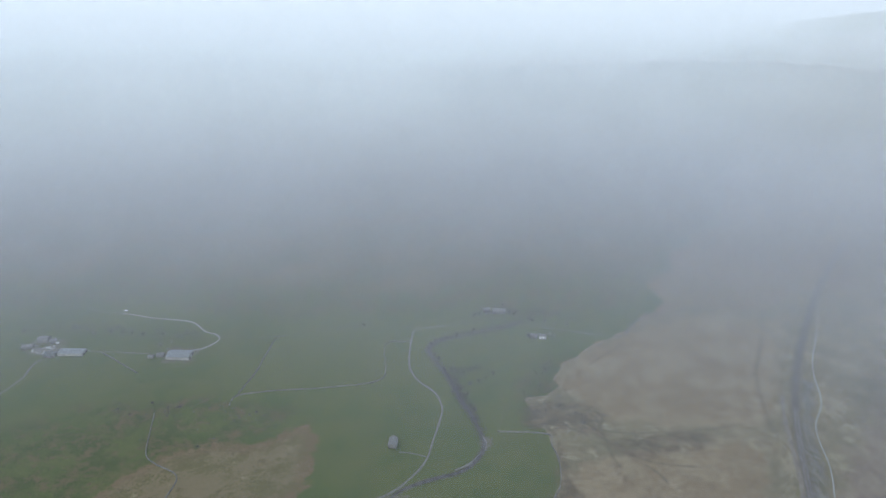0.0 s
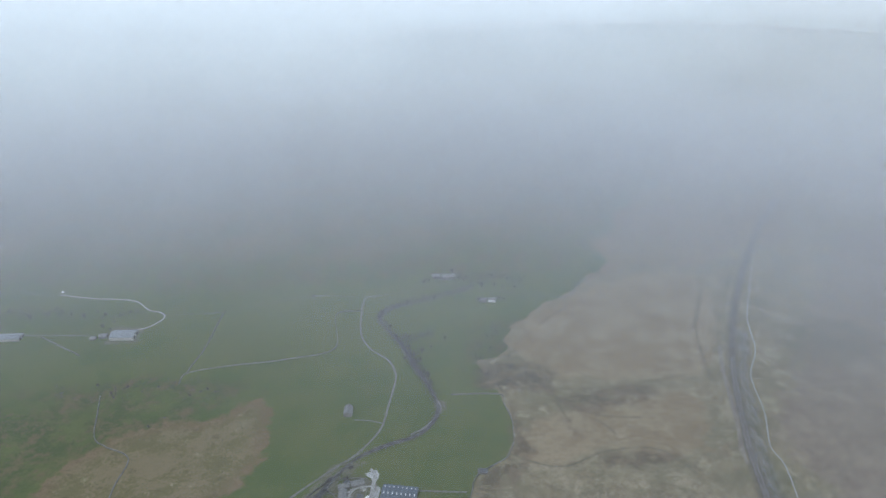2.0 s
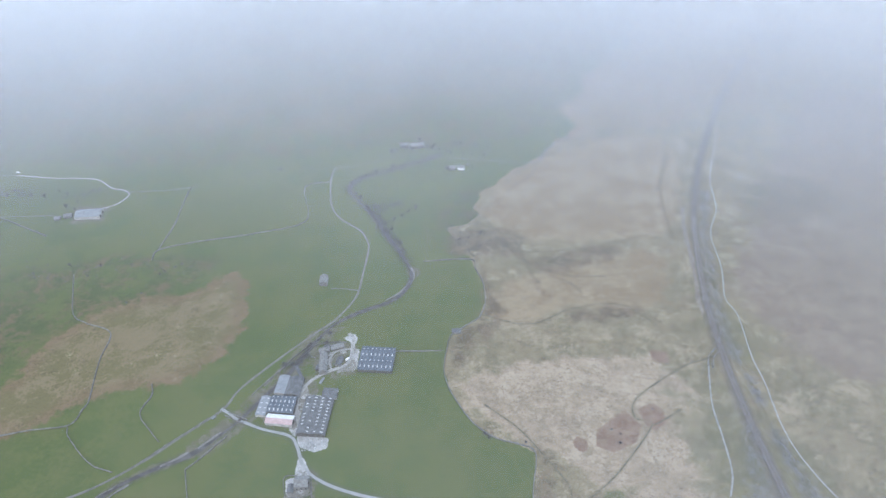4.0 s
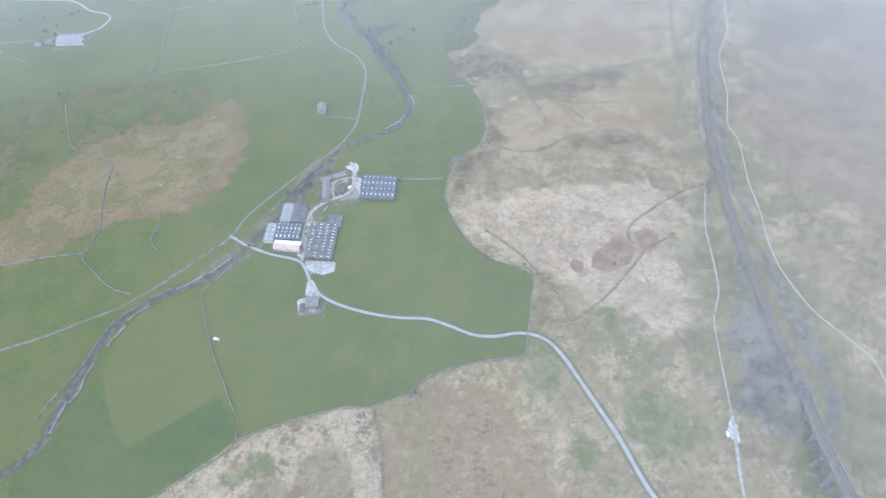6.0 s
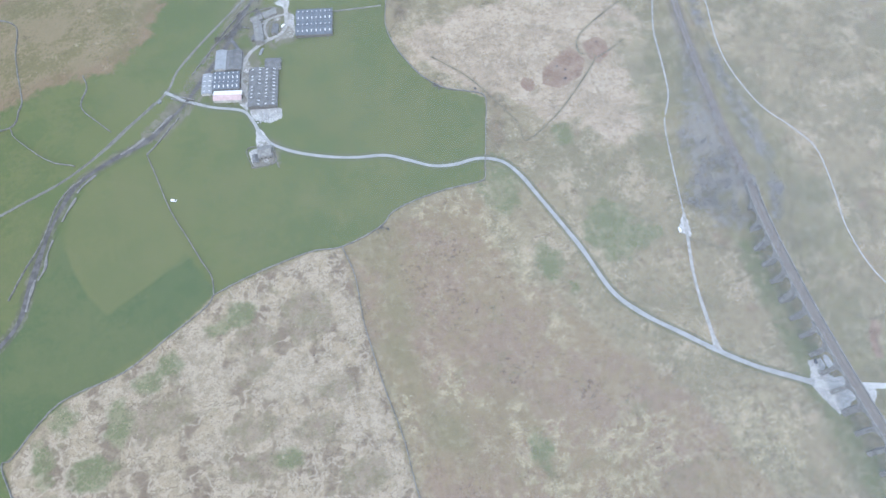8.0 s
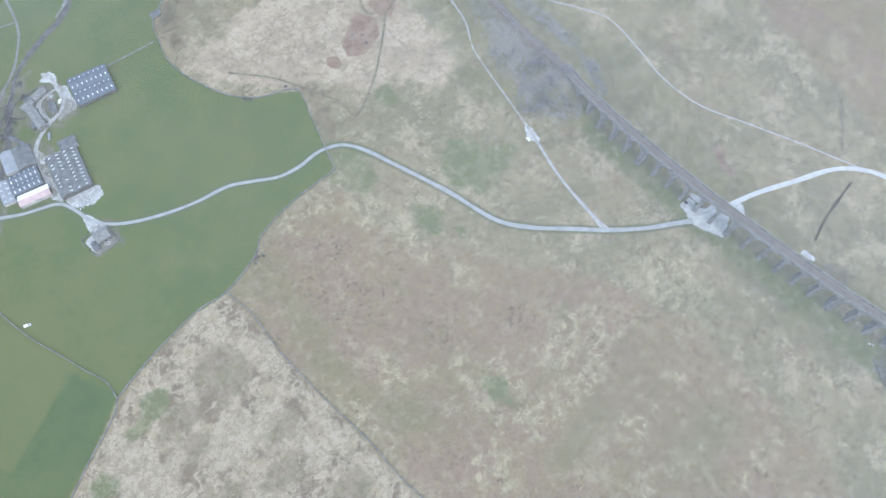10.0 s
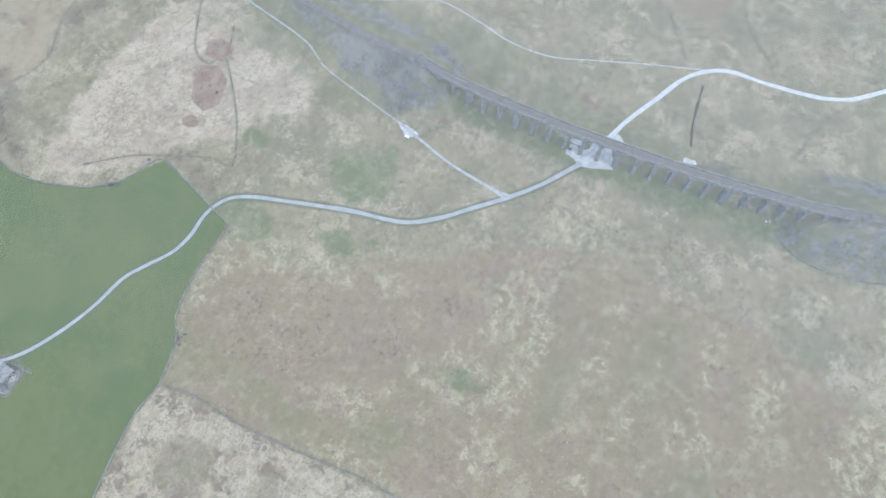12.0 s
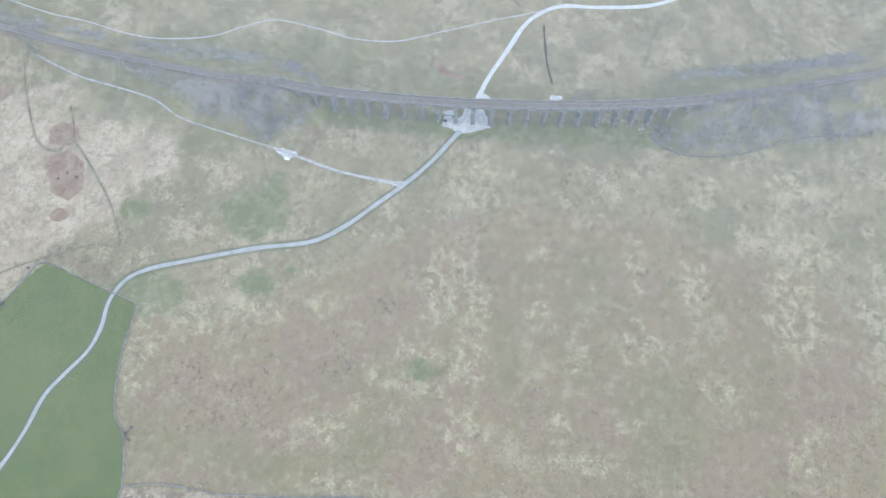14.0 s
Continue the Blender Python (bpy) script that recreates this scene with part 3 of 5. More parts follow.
SCRUB_ZONES += [
    [(366, 310), (378, 306), (384, 340), (378, 352), (368, 340)], [(378, 380), (388, 376), (394, 410), (386, 424)],
    [(325, -169), (315, -195), (331, -239), (340, -300), (352, -400), (335, -400), (314, -287), (301, -243), (297, -211), (296, -188), (306, -171)],
    [(331, -198), (344, -223), (358, -281), (375, -350), (360, -360), (335, -284), (328, -238)],
    [(374, -170), (391, -195), (396, -229), (404, -275), (425, -370), (400, -370), (380, -278), (375, -231), (384, -210), (374, -184)],
    [(372, 440), (395, 430), (420, 530), (470, 660), (530, 770), (515, 775), (440, 640), (395, 530)],
]
BROWN_ZONES = [
    [(110, 716), (147, 729), (200, 721), (218, 699), (203, 652), (173, 669), (142, 663), (114, 673)],
    [(210, 640), (252, 656), (308, 665), (347, 665), (330, 637), (280, 622), (236, 613), (217, 621)],
    [(234, 544), (283, 543), (324, 539), (319, 525), (275, 520), (229, 525)],
    [(146, 640), (160, 560), (140, 520), (100, 500), (92, 470), (80, 476), (92, 524), (136, 562)],
    [(122, 280), (148, 355), (160, 350), (140, 300)],
]
GRAVEL_ZONES = [
    [(302, 15), (306, 21), (315, 18), (322, 11), (329, 10), (333, 0), (330, -8), (310, -17), (304, -1), (301, 8)], [(325, 31), (327, 16), (321, 16), (320, 29)], [(307, 30), (319, 28), (319, 18), (306, 21)],
    [(335, 4), (349, -8), (341, -17), (333, -8)],
    [(346, -70), (347, -83), (352, -84), (352, -72)],
    [(-30, 490), (-24, 486), (-22, 500), (-23, 514), (-28, 512)],
    [(-37, 525), (-30, 524), (-31, 514), (-39, 515)], [(-52, 518), (-40, 521), (-46, 514), (-48, 495), (-52, 494), (-53, 506)],
]
GRAVEL_ZONES += [
    [(-35, 539), (-20, 545), (-17, 535), (-23, 523), (-16, 518), (-21, 489), (-43, 487), (-40, 494), (-29, 501), (-24, 518), (-26, 533)],
    [(-83, 466), (-75, 480), (-71, 463), (-57, 458), (-58, 452), (-75, 454), (-83, 427), (-85, 411), (-91, 421), (-87, 443)],
    [(-620, 868), (-590, 880), (-575, 862), (-590, 852), (-615, 858)],
    [(-83, 411), (-67, 410), (-52, 404), (-54, 393), (-66, 390), (-81, 399)],
    [(-80, 405), (-84, 420), (-87, 456), (-80, 464), (-63, 460), (-64, 452), (-78, 452), (-82, 430)],
    [(-77, 374), (-80, 366), (-92, 365), (-91, 346), (-71, 346), (-70, 364), (-75, 366)],
    [(-81, 387), (-76, 386), (-70, 369), (-71, 351), (-75, 363), (-84, 369)],
    [(271, 184), (271, 174), (268, 158), (264, 161), (260, 168), (262, 173)],
]
YARDS = [[(-126, 458), (-112, 428), (-84, 420), (-66, 430), (-60, 455), (-66, 484), (-88, 492), (-112, 474)], [(-66, 486), (-44, 480), (-20, 484), (-20, 528), (-44, 538), (-68, 520)], [(-92, 344), (-66, 342), (-64, 370), (-80, 372)],
         [(-410, 874), (-362, 868), (-362, 826), (-408, 826)], [(-632, 890), (-580, 898), (-566, 858), (-590, 846), (-632, 862)], [(350, -91), (363, -102), (361, -116), (349, -116), (342, -103)], [(54, 632), (66, 638), (68, 654), (58, 660), (52, 648)]]


def spline(points, step=3.0, closed=False):
    """A smooth line through the points, with a point every few metres."""
    p = np.array(points, float)
    q = np.vstack([2 * p[0] - p[1], p, 2 * p[-1] - p[-2]])
    out = []
    for i in range(len(p) - 1):
        a, b, c, e = q[i:i + 4]
        k = max(1, int(round(np.linalg.norm((c - b)[:2]) / step)))
        t = np.arange(k)[:, None] / k
        out.append(0.5 * (2 * b + (c - a) * t + (2 * a - 5 * b + 4 * c - e) * t ** 2 + (3 * b - a - 3 * c + e) * t ** 3))
    return np.vstack(out + [p[-1:]])


def line_distance(x, y, line):
    """Metres from each point to a line, and the place along it where it is nearest."""
    best, where = np.full(x.shape, 1e9), np.zeros(x.shape)
    for i in range(len(line) - 1):
        a, b = np.array(line[i][:2], float), np.array(line[i + 1][:2], float)
        d = b - a
        t = np.clip(((x - a[0]) * d[0] + (y - a[1]) * d[1]) / (d @ d), 0, 1)
        r = np.hypot(x - a[0] - t * d[0], y - a[1] - t * d[1])
        near = r < best
        best, where = np.where(near, r, best), np.where(near, i + t, where)
    return best, where


def inside(x, y, ring):
    """Metres inside (above zero) or outside (below zero) a closed ring."""
    ring = list(ring)
    best, _ = line_distance(x, y, ring + ring[:1])
    hit = np.zeros(x.shape, bool)
    for (ax, ay), (bx, by) in zip(ring, ring[1:] + ring[:1]):
        if ay != by:
            hit ^= ((ay > y) != (by > y)) & (x < (bx - ax) * (y - ay) / (by - ay) + ax)
    return np.where(hit, best, -best)


def oval(x, y, cx, cy, hx, hy):
    return (1 - np.hypot((x - cx) / hx, (y - cy) / hy)) * min(hx, hy)


def smooth(v, a, b):
    t = np.clip((v - a) / (b - a), 0, 1)
    return t * t * (3 - 2 * t)


VIADUCT_SOUTH, VIADUCT_NORTH = -214.0, 184.0
rail_line = spline(RAIL, 6.0)
south_bank = rail_line[rail_line[:, 1] < VIADUCT_SOUTH + 2]
north_bank = rail_line[rail_line[:, 1] > VIADUCT_NORTH - 2]
river_line = spline(RIVER, 5.0)


def ground_height(x, y):
    """The lie of the land: a flat dale floor, railway banks, a beck, and fells far off."""
    x, y = np.asarray(x, float), np.asarray(y, float)
    h = 0.45 * np.sin(x / 43 + 0.6) * np.sin(y / 57) + 0.35 * np.sin((x + y) / 71 + 2) + 0.18 * np.sin(x / 17 - y / 23) * np.sin(y / 19 + 1)
    r = np.hypot(x, y - 100)
    turn = np.degrees(np.arctan2(x, y - 100))
    h = h + smooth(r, 1300, 2900) * 310 * smooth(turn, 12, 36) * (1 - smooth(turn, 80, 130))
    near = (np.abs(x - 470) < 520) & (np.abs(y - 150) < 1250)
    if near.any():
        for bank in (south_bank, north_bank):
            d, s = line_distance(x[near], y[near], bank)
            top = np.interp(s, np.arange(len(bank)), bank[:, 2]) - 0.7
            g = top - np.maximum(0, d - 5.2) / 1.75
            h[near] = np.maximum(h[near], g)
    beck = (np.abs(x + 140) < 320) & (y > 120) & (y < 980)
    if beck.any():
        d, _ = line_distance(x[beck], y[beck], river_line)
        h[beck] -= 1.3 * (1 - smooth(d, 3.0, 8.5))
    return h


def height_at(x, y):
    return float(ground_height(np.array([x]), np.array([y]))[0])


def mesh_from(name, verts, faces, material):
    m = bpy.data.meshes.new(name)
    m.from_pydata([tuple(v) for v in verts], [], [tuple(f) for f in faces])
    m.materials.append(material)
    m.update()
    return m


def part(name, bm, material, parent=None, label=""):
    """Links a bmesh as one mesh object, under a thing or a part."""
    m = bpy.data.meshes.new(name)
    bmesh.ops.recalc_face_normals(bm, faces=bm.faces)
    bm.to_mesh(m)
    bm.free()
    m.materials.append(material)
    ob = new(name, m)
    if parent:
        ob.parent = parent
    return tagged(ob, label)


# ================= the ground =================
def stepped(low, high, fine, far):
    """Even fine steps from low to high, then ever longer ones out to far."""
    mid = np.arange(low, high + fine, fine)
    grow = np.cumsum(fine * 1.13 ** np.arange(1, 80))
    up = mid[-1] + grow[grow < far - mid[-1]]
    down = mid[0] - grow[grow < far + mid[0]]
    return np.concatenate([[-far], down[::-1], mid, up, [far]])


first = MOOR_EDGE.index((139, 639))
north_edge = spline(MOOR_EDGE[first:first + 13], 9.0)
north_edge[2:-2] += np.stack([3.5 * np.sin(np.arange(len(north_edge) - 4) * 1.3), 3.5 * np.sin(np.arange(len(north_edge) - 4) * 0.8 + 2)], 1)
moor_ring = MOOR_EDGE[:first] + [tuple(p) for p in north_edge] + MOOR_EDGE[first + 13:]


def build_ground():
    xs, ys = stepped(-640, 800, 3.0, 4900), stepped(-330, 1080, 3.0, 4900)
    gx, gy = np.meshgrid(xs, ys)
    x, y = gx.ravel(), gy.ravel()
    z = ground_height(x, y)
    nx, ny = len(xs), len(ys)
    idx = np.arange(nx * ny).reshape(ny, nx)
    quads = np.stack([idx[:-1, :-1], idx[:-1, 1:], idx[1:, 1:], idx[1:, :-1]], -1).reshape(-1, 4)
    m = bpy.data.meshes.new("ground")
    m.vertices.add(len(x)), m.loops.add(quads.size), m.polygons.add(len(quads))
    m.vertices.foreach_set("co", np.stack([x, y, z], 1).ravel().astype(np.float32))
    m.loops.foreach_set("vertex_index", quads.ravel().astype(np.int32))
    m.polygons.foreach_set("loop_start", np.arange(0, quads.size, 4, dtype=np.int32))
    m.polygons.foreach_set("use_smooth", np.ones(len(quads), bool))
    m.update(calc_edges=True)
    core = (np.abs(x - 80) < 900) & (np.abs(y - 375) < 900)
    cx, cy = x[core], y[core]

    def keep(name, values, everywhere=False):
        full = np.full(len(x), -60.0)
        if everywhere:
            full = values
        else:
            full[core] = values
        m.attributes.new(name, "FLOAT", "POINT").data.foreach_set("value", np.clip(full, -60, 60).astype(np.float32))

    def rings(list_of):
        return np.max([inside(cx, cy, ring) for ring in list_of], axis=0)

    moor = inside(x, y, moor_ring)
    keep("fell", inside(x, y, FAR_FELL) / 4, True)
    r = np.hypot(x, y - 100)
    moor = moor + smooth(r, 850, 1200) * 25 * np.sin(x / 31 + y / 90) * np.sin(y / 43 - x / 110)
    keep("moor", moor, True)
    keep("moor_flag", smooth(moor, -2, 2), True)
    keep("pale", rings(PALE_ZONES))
    keep("bent", rings(BENT_ZONES))
    keep("hay", inside(cx, cy, HAY_FIELD))
    keep("burnt", inside(cx, cy, BURNT))
    keep("mauve", inside(x, y, MAUVE_MOOR), True)
    keep("damp", inside(cx, cy, DAMP))
    for name, ovals in (("sward", BANK_SWARD), ("hay_pale", HAY_PALE), ("hay_dark", HAY_DARK), ("olive", OLIVE_ZONES), ("hags", HAGS)):
        keep(name, np.max([oval(cx, cy, *o) for o in ovals], axis=0))
    keep("island", inside(cx, cy, STRAW_ISLAND))
    keep("brown", rings(BROWN_ZONES))
    keep("heath", rings(HEATH_ZONES))
    keep("tufts", 1 - 0.85 * smooth(y, 150, 480) * smooth(x, 300, 420), True)
    keep("rough", np.max([inside(x, y, ring) for ring in ROUGH_ZONES], axis=0), True)
    keep("mown", rings([MOWN, FAR_FIELD]))
    keep("scrub", rings(SCRUB_ZONES))
    keep("gravel", rings(GRAVEL_ZONES))
    keep("lush", np.max([oval(cx, cy, *o) for o in LUSH_ZONES], axis=0))
    keep("peat", rings(PEAT_ZONES))
    keep("drift", np.max([oval(cx, cy, *o) for o in DRIFTS], axis=0))
    keep("verge", 4.4 - line_distance(cx, cy, spline(ROAD, 6.0))[0])
    keep("cracks", 1.5 - np.min([line_distance(cx, cy, spline(d, 8))[0] for d in DITCHES], axis=0))
    keep("bank", np.where(cy < 500, 5.2, np.where(cy > 690, 6.2, 4.2)) - line_distance(cx, cy, river_line)[0])
    cess = 7.5 - line_distance(cx, cy, rail_line[(rail_line[:, 1] > -500) & (rail_line[:, 1] < 1300)])[0]
    near_farm = (cy > 400) & (cy < 560) & (cx > -190)
    beside = np.where(near_farm, 12.0 - line_distance(cx, cy, river_line)[0], -60)
    keep("yard", np.maximum(beside, rings(YARDS)))
    keep("cess", np.where((cy > VIADUCT_NORTH + 10) | (cy < VIADUCT_SOUTH - 10), cess, -60))
    m.materials.append(LAND)
    return tagged(new("ground", m), "green sheep pasture and bleached straw-brown moorland", "ground", kind="structure")


build_ground()


def sides(line):
    d = np.gradient(line[:, :2], axis=0)
    d /= np.maximum(np.linalg.norm(d, axis=1), 1e-6)[:, None]
    return np.stack([-d[:, 1], d[:, 0]], 1)


def ribbon(name, points, width, material, label, category, lift=0.12, step=3.0, wobble=0.12, kind="structure", ends=None, start=1.0):
    """A road, lane or path: a low cambered strip that follows the ground."""
    line = spline(points, step)
    n = sides(line)
    k = len(line)
    s = np.arange(k)
    half = width / 2 * (1 + wobble * np.sin(s * 0.37 + len(points)) * np.sin(s * 0.11))
    half = half * (start + (1 - start) * smooth(s / k, 0.35, 0.75))
    if ends:
        half = half * (1 + ends[0] * np.exp(-s * step / 7.0) + ends[1] * np.exp(-(k - 1 - s) * step / 7.0))
    rows = []
    for f, dz in ((-1.06, -0.5), (-1.0, 0.0), (0.0, 0.06), (1.0, 0.0), (1.06, -0.5)):
        p = line[:, :2] + n * (half * f)[:, None]
        rows.append(np.column_stack([p, ground_height(p[:, 0], p[:, 1]) + lift + dz]))
    verts = np.concatenate(rows)
    faces = [(r * k + i, r * k + i + 1, (r + 1) * k + i + 1, (r + 1) * k + i) for r in range(4) for i in range(k - 1)]
    return tagged(new(name, mesh_from(name, verts, faces, material)), label, category, kind=kind)


ribbon("road", ROAD, 3.75, TARMAC, "narrow pale tarmac farm road between fields", "road", 0.16, ends=(0.3, 0.6), start=0.78)
ribbon("road", ROAD_EAST, 4.5, GRAVEL, "pale limestone gravel road over the moor", "road", 0.2, ends=(0.8, 0))
ribbon("track", TRACK[:4], 2.7, FOOT, "pale gravel track from the road", "track", 0.14, ends=(2.0, 0))
ribbon("track", TRACK[3:], 1.5, WORN, "thin worn stony track across the moor", "track", 0.14)
ribbon("path", PATH_EAST, 1.4, FOOT, "narrow trodden moor path of pale stone", "path", 0.12)
ribbon("lane", LANE_WEST, 2.6, LANE, "grey unfenced farm lane beside the beck", "lane", 0.14)
ribbon("lane", LANE_FAR, 2.4, LANE, "pale farm lane to far buildings", "lane", 0.14)
ribbon("lane", LANE_HILL, 1.8, LANE, "faint lane along a field wall", "lane", 0.14)
ribbon("lane", LANE_BARN, 1.8, LANE, "short grassy lane to a field barn", "lane", 0.1)
ribbon("lane", LANE_FARMSTEAD, 2.2, FOOT, "pale winding lane to a farmstead", "lane", 0.14)
ribbon("lane", LANE_YARD, 2.0, LANE, "thin lane to a farmyard", "lane", 0.14)
ribbon("lane", FARM_ROAD, 3.8, FOOT, "pale dusty gravel lane through the farm", "lane", 0.16)


ribbon("verge", [(468, 738), (446, 686), (425, 627), (407, 574), (391, 534), (383, 505)], 4.5, VERGE, "pale stony verge beside the railway bank", "verge", 0.1, ends=(0, -0.5))
ribbon("lane", FARM_LOOP, 2.2, FOOT, "pale gravel drive round the farm garden", "lane", 0.15)
ribbon("lane", FARM_WEST_LANE, 2.4, LANE, "thin grey lane leaving a far farm", "lane", 0.14)
ribbon("lane", HILL_ROAD, 2.4, LANE, "pale lane on the far hillside", "lane", 0.14)


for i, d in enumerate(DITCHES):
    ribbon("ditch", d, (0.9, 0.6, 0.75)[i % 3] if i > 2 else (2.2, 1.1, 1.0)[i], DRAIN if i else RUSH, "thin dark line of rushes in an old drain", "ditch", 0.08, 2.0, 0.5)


def build_river():
    line = spline(RIVER, 4.0)
    n = sides(line)
    k = len(line)
    s = np.arange(k)
    half = 2.2 + 0.9 * np.sin(s * 0.23) * np.sin(s * 0.071 + 1)
    rows = []
    for f in (-1, -0.33, 0.33, 1):
        p = line + n * (half * f)[:, None]
        rows.append(np.column_stack([p, ground_height(line[:, 0], line[:, 1]) + 0.35]))
    verts = np.concatenate(rows)
    faces = [(r * k + i, r * k + i + 1, (r + 1) * k + i + 1, (r + 1) * k + i) for r in range(3) for i in range(k - 1)]
    tagged(new("water", mesh_from("water", verts, faces, WATER)), "dark peaty beck with pale shingle", "river", kind="structure")


build_river()
SHINGLE_BARS = [[(-265, 340), (-259, 350), (-251, 361)], [(-289, 288), (-282, 298), (-280, 310), (-274, 324)], [(-208, 397), (-196, 402), (-184, 409)], [(-250, 366), (-243, 373), (-232, 381)],
                [(58, 632), (60, 646), (56, 660)], [(-300, 262), (-296, 276), (-291, 290)], [(20, 598), (36, 608), (46, 620)], [(-176, 412), (-166, 420), (-156, 428)]]
for bar in SHINGLE_BARS:
    ribbon("shingle_bar", bar, 1.8, SHINGLE, "pale shingle bar along the beck", "shingle", 1.05, 1.5, 0.6)


def dry_wall(points, label, height=1.5, thick=0.8, seed=1):
    """A field wall of rough stone: battered sides, an uneven top with cope stones, small gaps in the line."""
    rng = np.random.default_rng(seed)
    line = spline(points, 1.6)
    n = sides(line)
    k = len(line)
    line = line + n * (rng.normal(0, 0.10, k) + 0.35 * np.sin(np.arange(k) * 0.13))[:, None]
    tops = height + rng.normal(0, 0.10, k) - 0.5 * (rng.random(k) > 0.97)
    base = ground_height(line[:, 0], line[:, 1])
    rows = []
    for f, dz in ((-0.6, -0.3), (-0.36, None), (0.36, None), (0.6, -0.3)):
        p = line + n * (thick * f + rng.normal(0, 0.04, k))[:, None]
        rows.append(np.column_stack([p, base + (tops if dz is None else dz)]))
    verts = np.concatenate(rows)
    faces = [(r * k + i, r * k + i + 1, (r + 1) * k + i + 1, (r + 1) * k + i) for r in range(3) for i in range(k - 1)]
    faces += [(0, k, 2 * k, 3 * k), (k - 1, 2 * k - 1, 3 * k - 1, 4 * k - 1)]
    return tagged(new("dry_stone_wall", mesh_from("dry_stone_wall", verts, faces, DRYSTONE)), label, "wall", "field walls")


dry_wall(FIELD_WALL, "long grey dry stone wall between pasture and moor", seed=3)
for i, w in enumerate(WALLS):
    dry_wall(w, "grey dry stone field wall across grass", seed=10 + i)


# ================= fog under the cloud =================
def fog_bank(base, slope, top, density, low, high, lump, seed, tone, fade):
    """A sheet of thin fog that rises outwards round the dale, wavy in plan."""
    rng = np.random.default_rng(seed)
    k, rows = 240, 44
    a = np.linspace(0, 2 * math.pi, k, endpoint=False)
    wave = 1 + 0.03 * np.sin(2 * a + rng.random() * 6) + 0.03 * np.sin(5 * a + rng.random() * 6) + (0.13 * np.abs(np.sin(a)) + 0.11 * np.maximum(0, -np.sin(a))) * (np.cos(a) > 0)
    verts = []
    for j in range(rows):
        z = 4 + (top - 4) * (j / (rows - 1)) ** 1.3
        r = (base + slope * z) * wave
        verts.append(np.column_stack([r * np.sin(a), -10 + r * np.cos(a), np.full(k, z)]))
    verts = np.concatenate(verts)
    faces = [(j * k + i, j * k + (i + 1) % k, (j + 1) * k + (i + 1) % k, (j + 1) * k + i) for j in range(rows - 1) for i in range(k)]
    above = verts[:, 2] - ground_height(verts[:, 0], verts[:, 1])
    faces = [f for f in faces if above[list(f)].min() > 16]
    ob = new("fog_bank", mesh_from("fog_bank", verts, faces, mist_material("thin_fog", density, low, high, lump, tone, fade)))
    ob.data.attributes.new("above", "FLOAT", "POINT").data.foreach_set("value", above.astype(np.float32))
    return tagged(ob, "thin pale fog drifting over the dale", "fog", kind="stuff")


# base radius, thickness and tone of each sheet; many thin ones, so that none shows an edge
# tone paints the low sheets' shade as grey; the far ones stay white
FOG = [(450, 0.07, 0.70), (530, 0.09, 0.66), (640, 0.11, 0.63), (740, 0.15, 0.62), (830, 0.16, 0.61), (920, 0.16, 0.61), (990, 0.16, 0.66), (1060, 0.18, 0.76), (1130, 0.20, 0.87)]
for i, (base, density, tone) in enumerate(FOG):  # low in the dale, with its shade put in as grey
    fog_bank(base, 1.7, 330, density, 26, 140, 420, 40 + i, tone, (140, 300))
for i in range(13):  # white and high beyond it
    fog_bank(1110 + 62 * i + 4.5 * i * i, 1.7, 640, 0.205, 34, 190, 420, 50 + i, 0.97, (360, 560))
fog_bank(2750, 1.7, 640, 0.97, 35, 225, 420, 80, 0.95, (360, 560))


def fog_veil(height, density, seed):
    """A level sheet of thin fog below the cloud."""
    rng = np.random.default_rng(seed)
    xs = np.linspace(-2600, 2600, 81)
    gx, gy = np.meshgrid(xs, xs)
    z = height + 8 * np.sin(gx / 310 + rng.random() * 6) * np.sin(gy / 260 + rng.random() * 6)
    verts = np.stack([gx.ravel(), gy.ravel(), z.ravel()], 1)
    faces = [(r * 81 + c, r * 81 + c + 1, (r + 1) * 81 + c + 1, (r + 1) * 81 + c) for r in range(80) for c in range(80)]
    clear = z.ravel() - ground_height(gx.ravel(), gy.ravel())
    faces = [f for f in faces if clear[list(f)].min() > 3]
    # grey tone 0.52 puts the shade under the cloud into the veil's colour
    ob = new("fog_bank", mesh_from("fog_bank", verts, faces, mist_material("thin_fog_veil", density, 0, 330, 300, 0.52)))
    x, y = verts[:, 0], verts[:, 1]
    south = 1 - smooth(y, 50, 190)
    above = 205 * (1 - 0.22 * smooth(y, 60, 420)) * (0.58 + 0.24 * smooth(x, -130, -20) + 0.35 * smooth(x, -40, 130) + (0.2 * smooth(x, -40, 130) + 0.4 * smooth(x, 100, 190)) * south + 0.2 * smooth(x, 90, 180))
    above += 55 * np.exp(-((x + 5) / 80) ** 2 - ((y - 230) / 120) ** 2)  # a thicker drift over the farm
    ob.data.attributes.new("above", "FLOAT", "POINT").data.foreach_set("value", above.astype(np.float32))
    return tagged(ob, "thin level veil of pale fog below cloud", "fog", kind="stuff")


fog_veil(330, 0.15, 70)


# ================= the viaduct and its railway =================
def box_verts(bm, corners):
    """A closed six-sided block from eight corners, the lower four first."""
    v = [bm.verts.new(c) for c in corners]
    for f in ((3, 2, 1, 0), (4, 5, 6, 7), (0, 1, 5, 4), (1, 2, 6, 5), (2, 3, 7, 6), (3, 0, 4, 7)):
        bm.faces.new([v[i] for i in f])
    return v


